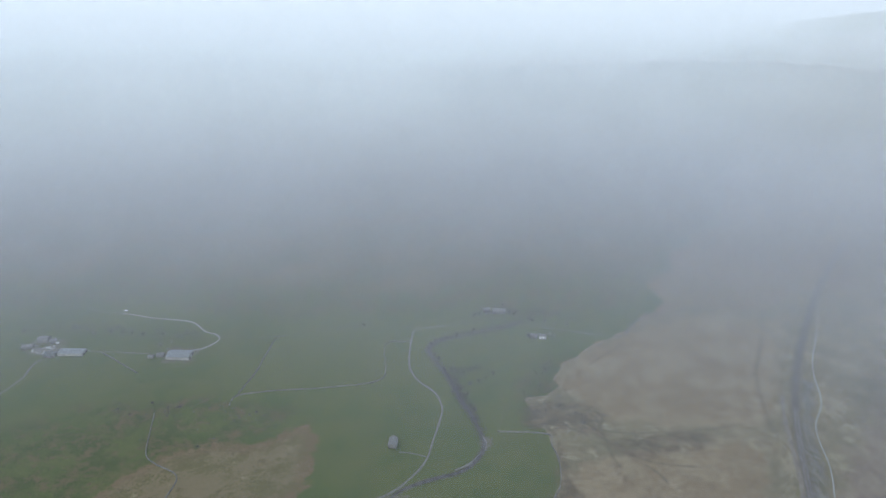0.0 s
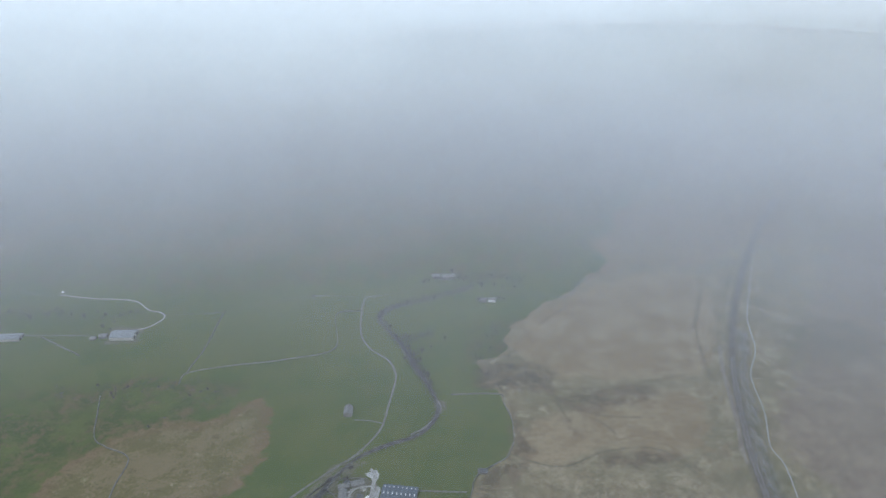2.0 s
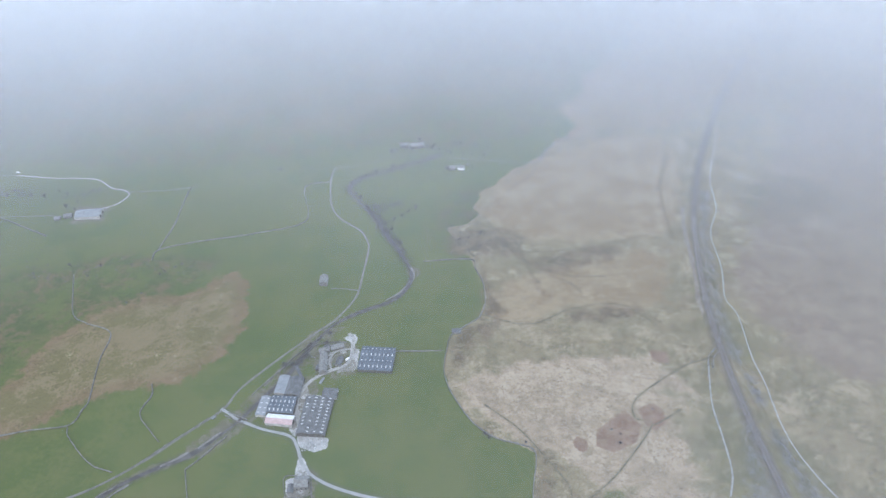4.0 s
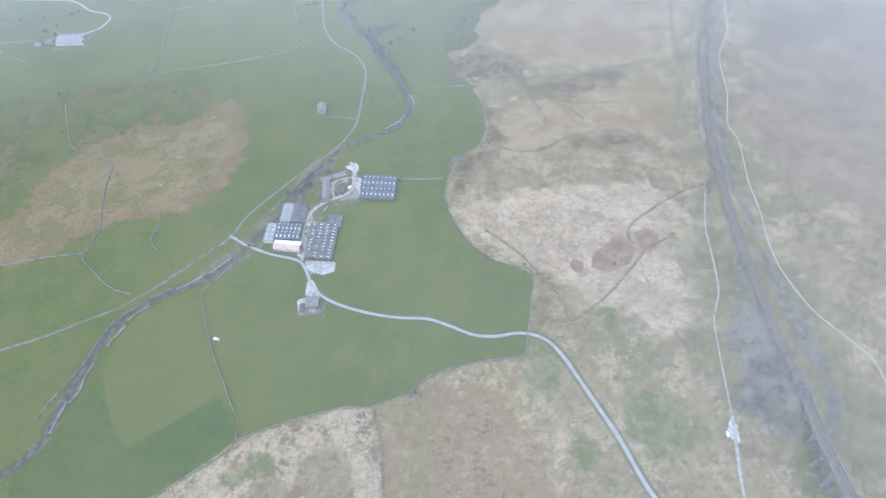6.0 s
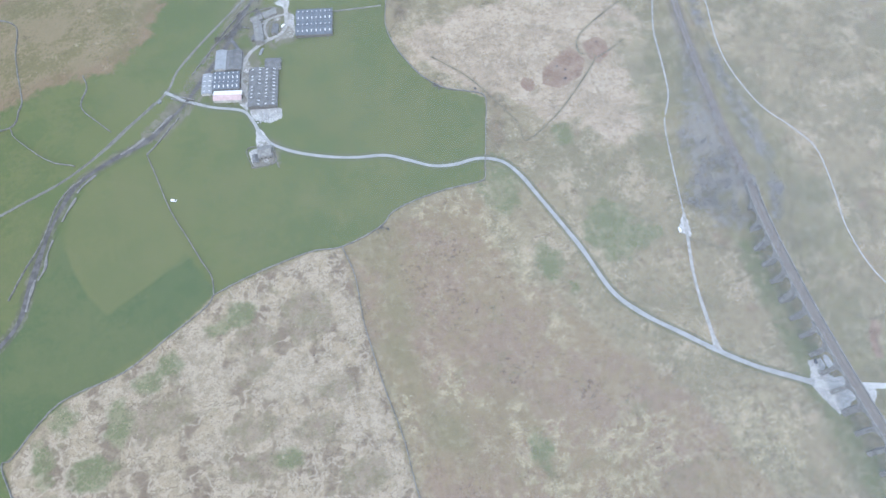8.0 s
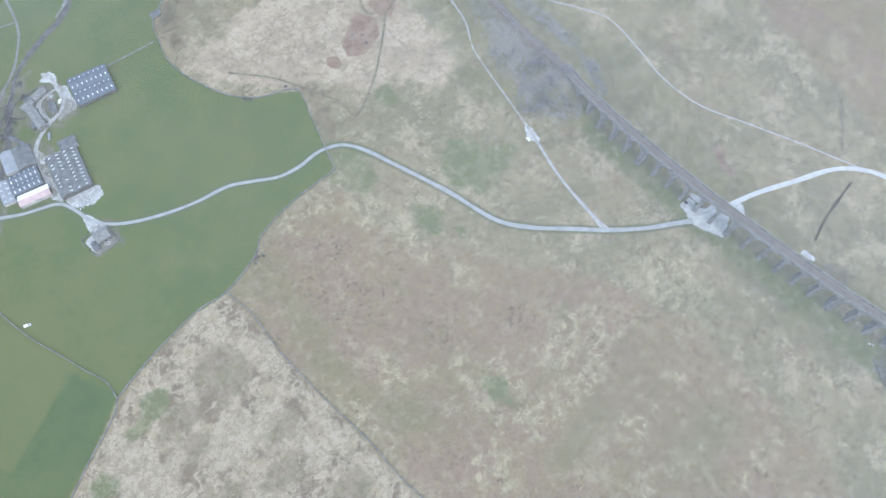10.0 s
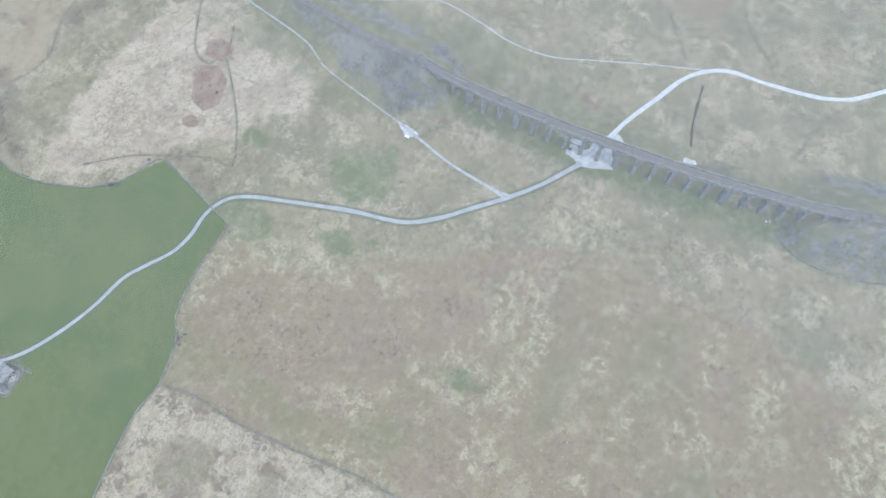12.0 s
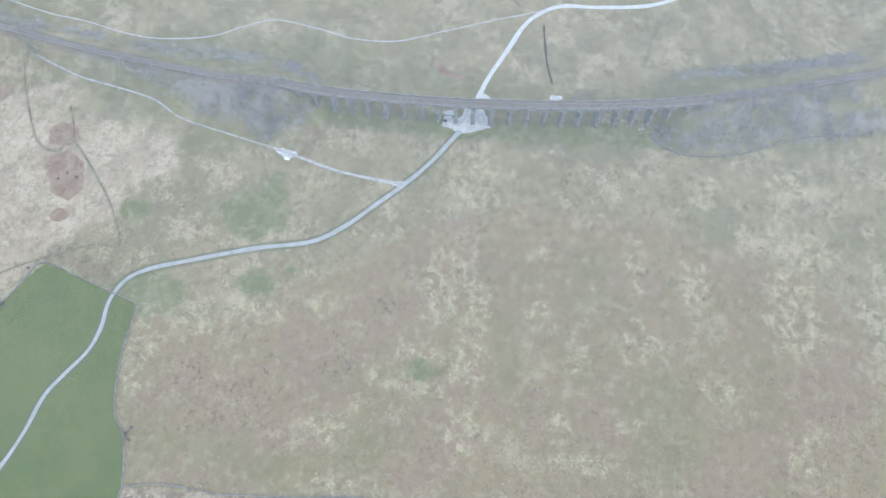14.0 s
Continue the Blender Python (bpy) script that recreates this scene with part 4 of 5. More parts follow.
def block(bm, x0, y0, z0, x1, y1, z1, m=None):
    c = [(x0, y0, z0), (x1, y0, z0), (x1, y1, z0), (x0, y1, z0), (x0, y0, z1), (x1, y0, z1), (x1, y1, z1), (x0, y1, z1)]
    return box_verts(bm, [m @ Vector(p) if m else p for p in c])


DECK_TOP, DECK_HALF, ARCHES = 27.0, 4.3, 24
deck_line = spline(RAIL, 1.0)
deck_line = deck_line[(deck_line[:, 1] > VIADUCT_SOUTH) & (deck_line[:, 1] < VIADUCT_NORTH)][:, :2]
deck_run = np.concatenate([[0], np.cumsum(np.linalg.norm(np.diff(deck_line, axis=0), axis=1))])
deck_side = sides(deck_line)


def on_deck(s, across, z):
    """A place on the viaduct: metres along it from the south end, across to the west, and up."""
    x, y = (np.interp(s, deck_run, deck_line[:, i]) for i in (0, 1))
    nx, ny = (np.interp(s, deck_run, deck_side[:, i]) for i in (0, 1))
    return (float(x + nx * across), float(y + ny * across), z)


def build_viaduct():
    top = new("viaduct")
    total = deck_run[-1]
    widths = [4.6 if i % 6 == 0 else 2.5 for i in range(ARCHES + 1)]
    clear = (total - sum(widths)) / ARCHES
    springs = DECK_TOP - 1.5 - clear / 2
    s = 0.0
    for i, w in enumerate(widths):
        # a battered pier with an impost course
        king = w > 4
        bm = bmesh.new()
        grow = 1.0 if not king else 1.25
        mid = on_deck(s + w / 2, 0, 0)
        foot = height_at(mid[0], mid[1]) - 1.5
        drop = springs - foot
        a, b = w / 2, w / 2 + drop * 0.030
        for za, zb, la, lb, ca, cb in ((foot, springs, b, a, DECK_HALF + 0.1 + drop * 0.028 * grow, DECK_HALF + 0.1), (springs, springs + 0.5, a + 0.25, a + 0.25, DECK_HALF + 0.35, DECK_HALF + 0.35)):
            c = s + w / 2
            box_verts(bm, [on_deck(c - la, -ca, za), on_deck(c + la, -ca, za), on_deck(c + la, ca, za), on_deck(c - la, ca, za),
                           on_deck(c - lb, -cb, zb), on_deck(c + lb, -cb, zb), on_deck(c + lb, cb, zb), on_deck(c - lb, cb, zb)])
        if king:
            c = s + w / 2
            for side in (-1, 1):
                p = [(-1.5, 0), (1.5, 0), (1.5, 0.9), (-1.5, 0.9)]
                box_verts(bm, [on_deck(c + u, side * (DECK_HALF + v * 1.8 - 0.2), foot) for u, v in p] + [on_deck(c + u, side * (DECK_HALF + v * 0.8 - 0.2), DECK_TOP - 0.4) for u, v in p])
        part("king_pier" if king else "pier", bm, STONE, top)
        # masonry above the pier
        bm = bmesh.new()
        box_verts(bm, [on_deck(s + u * w, v * DECK_HALF, springs + 0.5) for u, v in ((0, -1), (1, -1), (1, 1), (0, 1))] + [on_deck(s + u * w, v * DECK_HALF, DECK_TOP - 0.5) for u, v in ((0, -1), (1, -1), (1, 1), (0, 1))])
        part("pier_head", bm, STONE, top)
        s += w
        if i == ARCHES:
            break
        # one arch: spandrels on both faces, the soffit, and a ring of stones a little proud
        bm, ring = bmesh.new(), bmesh.new()
        k = 14
        arc = [(s + clear / 2 * (1 - math.cos(math.pi * j / k)), springs + clear / 2 * math.sin(math.pi * j / k)) for j in range(k + 1)]
        rows = [[bm.verts.new(on_deck(u, side * DECK_HALF, z)) for u, z in arc] for side in (-1, 1)]
        tops = [[bm.verts.new(on_deck(u, side * DECK_HALF, DECK_TOP - 0.5)) for u, z in arc] for side in (-1, 1)]
        for j in range(k):
            for e in (0, 1):
                bm.faces.new([rows[e][j], rows[e][j + 1], tops[e][j + 1], tops[e][j]])
            bm.faces.new([rows[0][j], rows[0][j + 1], rows[1][j + 1], rows[1][j]])
            bm.faces.new([tops[0][j], tops[0][j + 1], tops[1][j + 1], tops[1][j]])
        arch = part("arch", bm, STONE, top)
        mid_u = s + clear / 2
        for side in (-1, 1):
            for j in range(k):
                pts = []
                for q in (j + 0.04, j + 0.96):
                    th = math.pi * q / k
                    for rr in (clear / 2 - 0.02, clear / 2 + 0.75):
                        pts.append((mid_u - rr * math.cos(th), springs + rr * math.sin(th)))
                lo = [on_deck(u, side * (DECK_HALF - 0.1), z) for u, z in (pts[0], pts[1], pts[3], pts[2])]
                hi = [on_deck(u, side * (DECK_HALF + 0.12), z) for u, z in (pts[0], pts[1], pts[3], pts[2])]
                box_verts(ring, lo + hi)
        tagged(part("voussoirs", ring, STONE, arch), kind="stuff")
        s += clear
    # deck slab, parapets with copings
    def strip(name, a0, a1, z0, z1):
        bm = bmesh.new()
        prev = None
        for u in np.arange(0, total + 0.01, total / 100):
            ring = [bm.verts.new(on_deck(u, *p)) for p in ((a0, z0), (a1, z0), (a1, z1), (a0, z1))]
            if prev:
                for e in range(4):
                    bm.faces.new([prev[e], prev[(e + 1) % 4], ring[(e + 1) % 4], ring[e]])
            else:
                bm.faces.new(ring)
            prev = ring
        bm.faces.new(prev[::-1])
        return part(name, bm, STONE, top)
    strip("deck", -DECK_HALF - 0.25, DECK_HALF + 0.25, DECK_TOP - 0.5, DECK_TOP - 0.15)
    for side in (-1, 1):
        lo, hi = sorted((side * (DECK_HALF - 0.35), side * (DECK_HALF + 0.2)))
        strip("parapet", lo, hi, DECK_TOP - 0.15, DECK_TOP + 1.0)
        lo, hi = sorted((side * (DECK_HALF - 0.45), side * (DECK_HALF + 0.32)))
        strip("coping", lo, hi, DECK_TOP + 1.0, DECK_TOP + 1.2)
    return tagged(top, "long curved grey stone railway viaduct with tall arches", "viaduct")


build_viaduct()


def build_railway():
    line = spline(RAIL, 4.0)
    n = sides(line)
    k = len(line)
    top = new("railway")

    def sweep(name, profile, material, label=""):
        m = len(profile)
        verts = np.concatenate([np.column_stack([line[:, :2] + n * a, line[:, 2] + z]) for a, z in profile])
        faces = [(r * k + i, r * k + i + 1, ((r + 1) % m) * k + i + 1, ((r + 1) % m) * k + i) for r in range(m) for i in range(k - 1)]
        ob = new(name, mesh_from(name, verts, faces, material))
        ob.parent = top
        return tagged(ob, label)

    sweep("ballast", ((-3.9, -0.14), (-3.5, 0.25), (3.5, 0.25), (3.9, -0.14)), BALLAST, "brown stone ballast bed")
    for centre in (-1.7, 1.7):
        for r in (-0.72, 0.72):
            a = centre + r
            sweep("rail", ((a - 0.06, 0.3), (a - 0.06, 0.5), (a + 0.06, 0.5), (a + 0.06, 0.3)), STEEL, "rusty steel rail")
    fine = spline(RAIL, 0.75)
    fine = fine[(fine[:, 1] > -420) & (fine[:, 1] < 700)]
    fn = sides(fine)
    verts, faces = [], []
    for i in range(0, len(fine)):
        p, a = fine[i], fn[i]
        d = np.array([a[1], -a[0]])
        for centre in (-1.7, 1.7):
            b = len(verts)
            for z in (0.2, 0.34):
                for u, v in ((-1.3, -0.13), (1.3, -0.13), (1.3, 0.13), (-1.3, 0.13)):
                    q = p[:2] + a * (centre + u) + d * v
                    verts.append((q[0], q[1], p[2] + z))
            faces += [(b + 4, b + 5, b + 6, b + 7), (b, b + 1, b + 5, b + 4), (b + 1, b + 2, b + 6, b + 5), (b + 2, b + 3, b + 7, b + 6), (b + 3, b, b + 4, b + 7)]
    ob = new("sleepers", mesh_from("sleepers", verts, faces, SLEEPER))
    ob.parent = top
    tagged(ob, "grey sleepers", kind="stuff")
    return tagged(top, "double railway track on brown ballast", "railway", kind="structure")


build_railway()


# ================= buildings =================
def barn(name, label, category, cx, cy, length, width, turn, eave, rise, wall, roof, spans=1, lights=(0, 0), chimneys=0, doors=1, group="", second_roof=None):
    """A gabled building: walls, each roof slope, rooflights, doors, chimneys. Ridges run along its length."""
    rng = random.Random(int(cx * 7 + cy))
    base = height_at(cx, cy)
    top = new(name)
    top.matrix_world = pose(cx, cy, base, 0, 0, turn)
    bm = bmesh.new()
    bay = width / spans
    L, W = length / 2, width / 2
    block(bm, -L, -W, -0.6, L, W, eave)
    for s in range(spans):
        y0 = -W + s * bay
        v = [bm.verts.new(p) for p in ((-L, y0, eave), (-L, y0 + bay, eave), (-L, y0 + bay / 2, eave + rise), (L, y0, eave), (L, y0 + bay, eave), (L, y0 + bay / 2, eave + rise))]
        bm.faces.new(v[:3]), bm.faces.new(v[3:])
        bm.faces.new([v[0], v[3], v[5], v[2]]), bm.faces.new([v[1], v[4], v[5], v[2]])
    part("wall", bm, wall, top)
    over, thick = 0.35, 0.14
    for s in range(spans):
        y0 = -W + s * bay
        for side in (0, 1):
            ye, yr = (y0 - (over if s == 0 else 0), y0 + bay / 2) if side == 0 else (y0 + bay + (over if s == spans - 1 else 0), y0 + bay / 2)
            drop = rise / (bay / 2) * (abs(yr - ye) - bay / 2)
            ze = eave - drop + 0.05
            zr = eave + rise + 0.05
            bm = bmesh.new()
            # corrugated sheet: shallow steps along the length
            c = [(-L - over, ye, ze), (L + over, ye, ze), (L + over, yr, zr), (-L - over, yr, zr)]
            box_verts(bm, c + [(x, y, z + thick) for x, y, z in c])
            slope = part("roof_slope", bm, second_roof if (second_roof and side == 0) else roof, top)
            rows, cols = lights
            for r in range(rows):
                for q in range(cols):
                    f = (r + 0.5) / rows * 0.8 + 0.1
                    x = -L + (q + 0.5) / cols * length
                    lw, lh = 0.55, min(1.15, bay / 2 / rows * 0.30)
                    yc = ye + (yr - ye) * f
                    sgn = 1 if yr > ye else -1
                    tan = (zr - ze) / abs(yr - ye)
                    zc = ze + (zr - ze) * f + thick
                    bm = bmesh.new()
                    pts = [(x - lw, yc - lh, zc - tan * lh * sgn + 0.01), (x + lw, yc - lh, zc - tan * lh * sgn + 0.01), (x + lw, yc + lh, zc + tan * lh * sgn + 0.01), (x - lw, yc + lh, zc + tan * lh * sgn + 0.01)]
                    box_verts(bm, pts + [(a, b, z + 0.09) for a, b, z in pts])
                    if rows * cols > 10 and rng.random() < 0.16:
                        bm.free()
                        continue
                    part("rooflight", bm, SKYLIGHT, slope, "milky white rooflight")
        bm = bmesh.new()
        ym = y0 + bay / 2
        block(bm, -L - over, ym - 0.3, eave + rise + 0.12, L + over, ym + 0.3, eave + rise + 0.3)
        part("ridge", bm, roof, top)
    for q in range(doors):
        bm = bmesh.new()
        y = -W + (q + 0.5) * width / doors
        dw, dh = min(2.2, width / doors * 0.35), min(eave * 0.85, 4.2)
        block(bm, L - 0.05, y - dw, 0, L + 0.1, y + dw, dh)
        part("door", bm, TIMBER, top, "dark wooden door")
    for q in range(chimneys):
        bm = bmesh.new()
        x = -L + 0.6 if q == 0 else L - 0.6
        block(bm, x - 0.5, -0.45, eave + rise - 0.6, x + 0.5, 0.45, eave + rise + 1.1)
        block(bm, x - 0.6, -0.55, eave + rise + 1.1, x + 0.6, 0.55, eave + rise + 1.25)
        part("chimney", bm, STONE, top)
        for w in range(3):
            bm = bmesh.new()
            for side in (-1, 1):
                block(bm, -L + (w + 0.5) * length / 3 - 0.5, side * (W + 0.03) - 0.05, 1.0, -L + (w + 0.5) * length / 3 + 0.5, side * (W + 0.03) + 0.05, 2.3)
            part("window", bm, DARK_GLASS, top)
    return tagged(top, label, category, group)


FARM = "buildings of the farm"
barn("cattle_shed", "wide blue-grey cattle shed with rows of rooflights", "barn", 1.8, 498, 37, 34, -13, 4.2, 2.6, SHADED_BOARDING, SLATE, 2, (1, 8), doors=4, group=FARM)
barn("machine_shed", "long shed with pale galvanised sheet roof", "barn", -98.5, 476.5, 24, 11, 77, 4.5, 1.6, CONCRETE, LIGHT_SHEET, 1, doors=1, group=FARM)
barn("hay_barn", "old barn with grey weathered sheet roof", "barn", -86, 472.5, 24, 15, 77, 4.5, 2.2, STONE, OLD_SHEET, 1, doors=1, group=FARM)
barn("sheep_shed", "blue-grey sheep shed with white rooflights", "barn", -97.5, 450, 26, 21, -13, 4.5, 2.2, SHADED_BOARDING, SLATE, 2, (1, 6), doors=2, group=FARM)
barn("lean_to_shed", "low lean-to shed with pale streaked sheet roof", "barn", -116.5, 452, 24, 10, 77, 3.2, 1.0, CONCRETE, LIGHT_SHEET, 1, (1, 4), doors=1, group=FARM)
barn("open_barn", "barn with half white, half faded red roof", "barn", -99.5, 431.5, 27, 11, -15, 4.2, 1.6, CONCRETE, WHITE_SHEET, 1, doors=1, group=FARM, second_roof=PINK_SHEET)
barn("barn_annex", "plain grey sheet-roofed barn annex", "barn", -49.5, 458, 15, 12, -13, 3.6, 1.4, CONCRETE, OLD_SHEET, 1, group=FARM)
barn("long_cattle_barn", "long grey cattle barn dotted with rooflights", "barn", -64.5, 431, 46, 28, 77, 4.2, 2.4, SHADED_BOARDING, OLD_SHEET, 2, (1, 11), doors=3, group=FARM)
barn("farmhouse", "grey stone farmhouse with stone slate roof", "house", -56, 501, 27, 8, 86, 4.8, 2.6, STONE, STONE_SLATE, 1, chimneys=2, group=FARM)
barn("outhouse", "long stone range with brown slate roof", "outbuilding", -40.5, 525, 14, 7, 12, 3, 1.8, STONE, STONE_SLATE, 1, group=FARM)
barn("outhouse", "long low stone outhouse with slate roof", "outbuilding", -55, 521.5, 12, 6.5, 12, 3, 1.8, STONE, STONE_SLATE, 1, group=FARM)
barn("container_shed", "narrow dark shed beside the farm lane", "shed", -82, 494, 17, 3, 108, 2.4, 0.5, TIMBER, OLD_SHEET, 1, group=FARM)
barn("cottage", "grey stone cottage with slate roof and yard", "house", -77, 357, 12, 11, -6, 4.8, 2.6, STONE, STONE_SLATE, 1, chimneys=2)
barn("cottage_outhouse", "low stone outhouse beside the cottage", "outbuilding", -87, 353, 8, 5, 84, 2.6, 1.2, STONE, OLD_SHEET, 1)
barn("field_barn", "lone grey stone field barn in pasture", "barn", -54, 643, 15, 10, 85, 4.6, 3.0, STONE, STONE_SLATE, 1)
barn("sheep_hut", "small stone hut beside the field wall", "hut", 95, 530, 10, 6, -6, 2.8, 1.6, STONE, OLD_SHEET, 1)
barn("grey_shed", "big shed with shiny pale grey roof", "barn", -385, 845, 34, 20, -3, 5, 2.4, CONCRETE, LIGHT_SHEET, 1, doors=2)
barn("stone_outbuilding", "small stone outbuilding beside the shed", "outbuilding", -414, 846, 11, 8, 5, 3.5, 2.0, STONE, STONE_SLATE, 1)
barn("stone_outbuilding", "ruined stone outbuilding with low walls", "outbuilding", -427, 842, 8, 7, 5, 2.6, 1.6, STONE, STONE_SLATE, 1)
barn("far_farmhouse", "grey stone farmhouse among bare trees", "house", 105, 980, 22, 10, 5, 5.2, 2.8, STONE, STONE_SLATE, 1, chimneys=2)
barn("far_barn", "grey stone barn beside the farmhouse", "barn", 84, 986, 12, 9, 5, 4.2, 2.4, STONE, STONE_SLATE, 1)
barn("white_cottage", "small cottage with pale roof near trees", "house", 166, 896, 11, 7, -8, 4.4, 2.2, WHITE_PAINT, STONE_SLATE, 1, chimneys=1)
barn("stone_cottage", "small grey cottage on a far lane", "house", 152, 898, 13, 8, -8, 4.4, 2.2, STONE, STONE_SLATE, 1, chimneys=1)
barn("pale_shed", "long pale shed roof on a far farm", "barn", -550, 855, 38, 15, -3, 4, 1.8, CONCRETE, LIGHT_SHEET, 1, doors=2)
barn("stone_farmhouse", "grey stone farmhouse on a far farm", "house", -613, 893, 16, 12, -3, 5, 2.6, STONE, STONE_SLATE, 1, chimneys=2)
barn("stone_barn", "grey stone barn on a far farm", "barn", -596, 888, 10, 8, 30, 4.6, 2.4, STONE, STONE_SLATE, 1)
barn("stable", "small stable with grey roof in the farmyard", "outbuilding", -39, 502, 12, 6, 70, 2.8, 1.2, STONE, OLD_SHEET, 1, group=FARM)
barn("stone_shed", "low grey shed on a far farm", "barn", -580, 850, 16, 12, -3, 4, 1.8, STONE, OLD_SHEET, 1)
barn("stone_house", "grey stone house on a far farm", "house", -626, 871, 16, 9, 10, 4.6, 2.4, STONE, STONE_SLATE, 1, chimneys=1)
dry_wall([(-70, 355), (-68, 338)], "pale stub of wall beside the cottage", 1.1, 0.8, 92)
dry_wall([(-64, 512), (-72, 520), (-66, 532), (-44, 534), (-30, 532)], "stone garden wall behind the farmhouse", 1.3, 0.6, 93)
dry_wall([(-46, 500), (-44, 512), (-36, 514)], "stone garden wall by the drive", 1.1, 0.6, 94)
dry_wall([(-118, 480), (-105, 497), (-88, 512), (-70, 528)], "stone wall along the beck bank", 1.3, 0.7, 95)
dry_wall([(-130, 470), (-110, 492), (-86, 520), (-60, 545)], "stone wall between lane and beck", 1.3, 0.7, 96)
dry_wall([(-92, 345), (-93, 366), (-82, 367)], "low stone wall round the cottage yard", 1.1, 0.6, 90)
dry_wall([(-92, 345), (-70, 345), (-69, 363)], "low stone wall round the cottage yard", 1.1, 0.6, 91)


# ================= vehicles and loose things =================
def van(cx, cy, turn, label):
    top = new("van")
    top.matrix_world = pose(cx, cy, height_at(cx, cy) + 0.05, 0, 0, turn)
    bm = bmesh.new()
    outline = [(-2.5, 0.4), (2.5, 0.4), (2.55, 1.0), (1.75, 1.2), (1.2, 2.1), (-2.4, 2.15)]
    for side in (-0.95, 0.95):
        bm.faces.new([bm.verts.new((x, side, z)) for x, z in outline])
    bm.verts.ensure_lookup_table()
    k = len(outline)
    for i in range(k):
        bm.faces.new([bm.verts[i], bm.verts[(i + 1) % k], bm.verts[k + (i + 1) % k], bm.verts[k + i]])
    part("body", bm, WHITE_PAINT, top)
    bm = bmesh.new()
    box_verts(bm, [(1.80, -0.85, 1.22), (1.80, 0.85, 1.22), (1.27, 0.8, 2.05), (1.27, -0.8, 2.05), (1.84, -0.85, 1.24), (1.84, 0.85, 1.24), (1.31, 0.8, 2.07), (1.31, -0.8, 2.07)])
    part("windscreen", bm, DARK_GLASS, top)
    for x in (-1.6, 1.6):
        for y in (-0.9, 0.9):
            bm = bmesh.new()
            bmesh.ops.create_cone(bm, cap_ends=True, segments=14, radius1=0.36, radius2=0.36, depth=0.25, matrix=pose(x, y, 0.36, 90))
            part("wheel", bm, RUBBER, top)
    return tagged(top, label, "van")


van(-166.5, 332, -20, "white van parked in the pasture by a wall")
van(259.5, 168.5, 80, "white van parked beside the gravel track")
van(-588, 884, 40, "white van parked in a far farmyard")


def bale(cx, cy, turn, lying=True):
    bm = bmesh.new()
    bmesh.ops.create_cone(bm, cap_ends=True, segments=16, radius1=0.65, radius2=0.65, depth=1.25)
    bmesh.ops.bevel(bm, geom=[e for e in bm.edges if abs(e.verts[0].co.z - e.verts[1].co.z) < 0.01], offset=0.12, segments=2, affect="EDGES")
    ob = part("bale", bm, WRAP)
    ob.matrix_world = pose(cx, cy, height_at(cx, cy) + 0.68, 90 if lying else 0, 0, turn)
    return tagged(ob, "white plastic-wrapped round silage bale", "bale", "bales by the barn")


rng = random.Random(7)
for i in range(60):
    bale(-79 + rng.random() * 24, 394 + rng.random() * 11 - i % 3, rng.random() * 180, rng.random() > 0.3)


bale(319.5, -156, 20)
bale(321, -158.5, 80, False)


# ================= bare trees and scrub =================
def twig_mass(verts, faces, cx, cy, cz, rx, rz, count, rng, length=0.9, width=0.10):
    """Many thin upright-spreading twigs in an uneven mass."""
    for _ in range(count):
        a, b, r = rng.random() * 6.283, math.acos(rng.uniform(-0.25, 1)), rng.random() ** 0.5
        d = Vector((math.sin(b) * math.cos(a), math.sin(b) * math.sin(a), math.cos(b)))
        p = Vector((cx + d.x * rx * r, cy + d.y * rx * r, cz + d.z * rz * r))
        e = (d + Vector((rng.gauss(0, 0.35), rng.gauss(0, 0.35), 0.5 + rng.gauss(0, 0.3)))).normalized() * length * rng.uniform(0.6, 1.4)
        side = Vector((-e.y, e.x, 0.2)).normalized() * width * rng.uniform(0.6, 1.3)
        i = len(verts)
        verts += [p - side, p + side, p + e]
        faces.append((i, i + 1, i + 2))


def bare_tree(seed, height):
    rng = random.Random(seed)
    top = new("tree")
    bm = bmesh.new()

    def limb(a, b, ra, rb):
        d = b - a
        m = Matrix.Translation((a + b) / 2) @ d.to_track_quat("Z", "Y").to_matrix().to_4x4()
        bmesh.ops.create_cone(bm, cap_ends=True, segments=6, radius1=ra, radius2=rb, depth=d.length, matrix=m)

    fork = Vector((rng.gauss(0, 0.2), rng.gauss(0, 0.2), height * 0.35))
    limb(Vector((0, 0, -0.3)), fork, height * 0.035, height * 0.024)
    verts, faces = [], []
    for i in range(7):
        a = i * 0.9 + rng.random()
        tip = fork + Vector((math.cos(a) * height * 0.24, math.sin(a) * height * 0.24, height * rng.uniform(0.25, 0.5)))
        limb(fork, tip, height * 0.016, height * 0.006)
        twig_mass(verts, faces, tip.x, tip.y, tip.z - 0.4, height * 0.2, height * 0.2, 110, rng, height * 0.13, height * 0.010)
    part("trunk", bm, BARK, top)
    crown = new("crown", mesh_from("crown", verts, faces, TWIGS))
    crown.parent = top
    return tagged(top, "bare grey-brown winter tree with fine twigs", "tree", "bare trees")


SPOTS = [(88, 968), (96, 966), (120, 972), (128, 964), (134, 975), (112, 994), (78, 974), (70, 968), (62, 960), (140, 955), (148, 948), (158, 942), (176, 938), (190, 930), (205, 928),
         (176, 900), (183, 892), (142, 888), (60, 915), (45, 905), (30, 900), (12, 892), (0, 884), (-8, 872), (-14, 858), (-6, 842), (2, 826), (8, 806), (16, 790), (24, 772), (30, 752), (22, 745)]
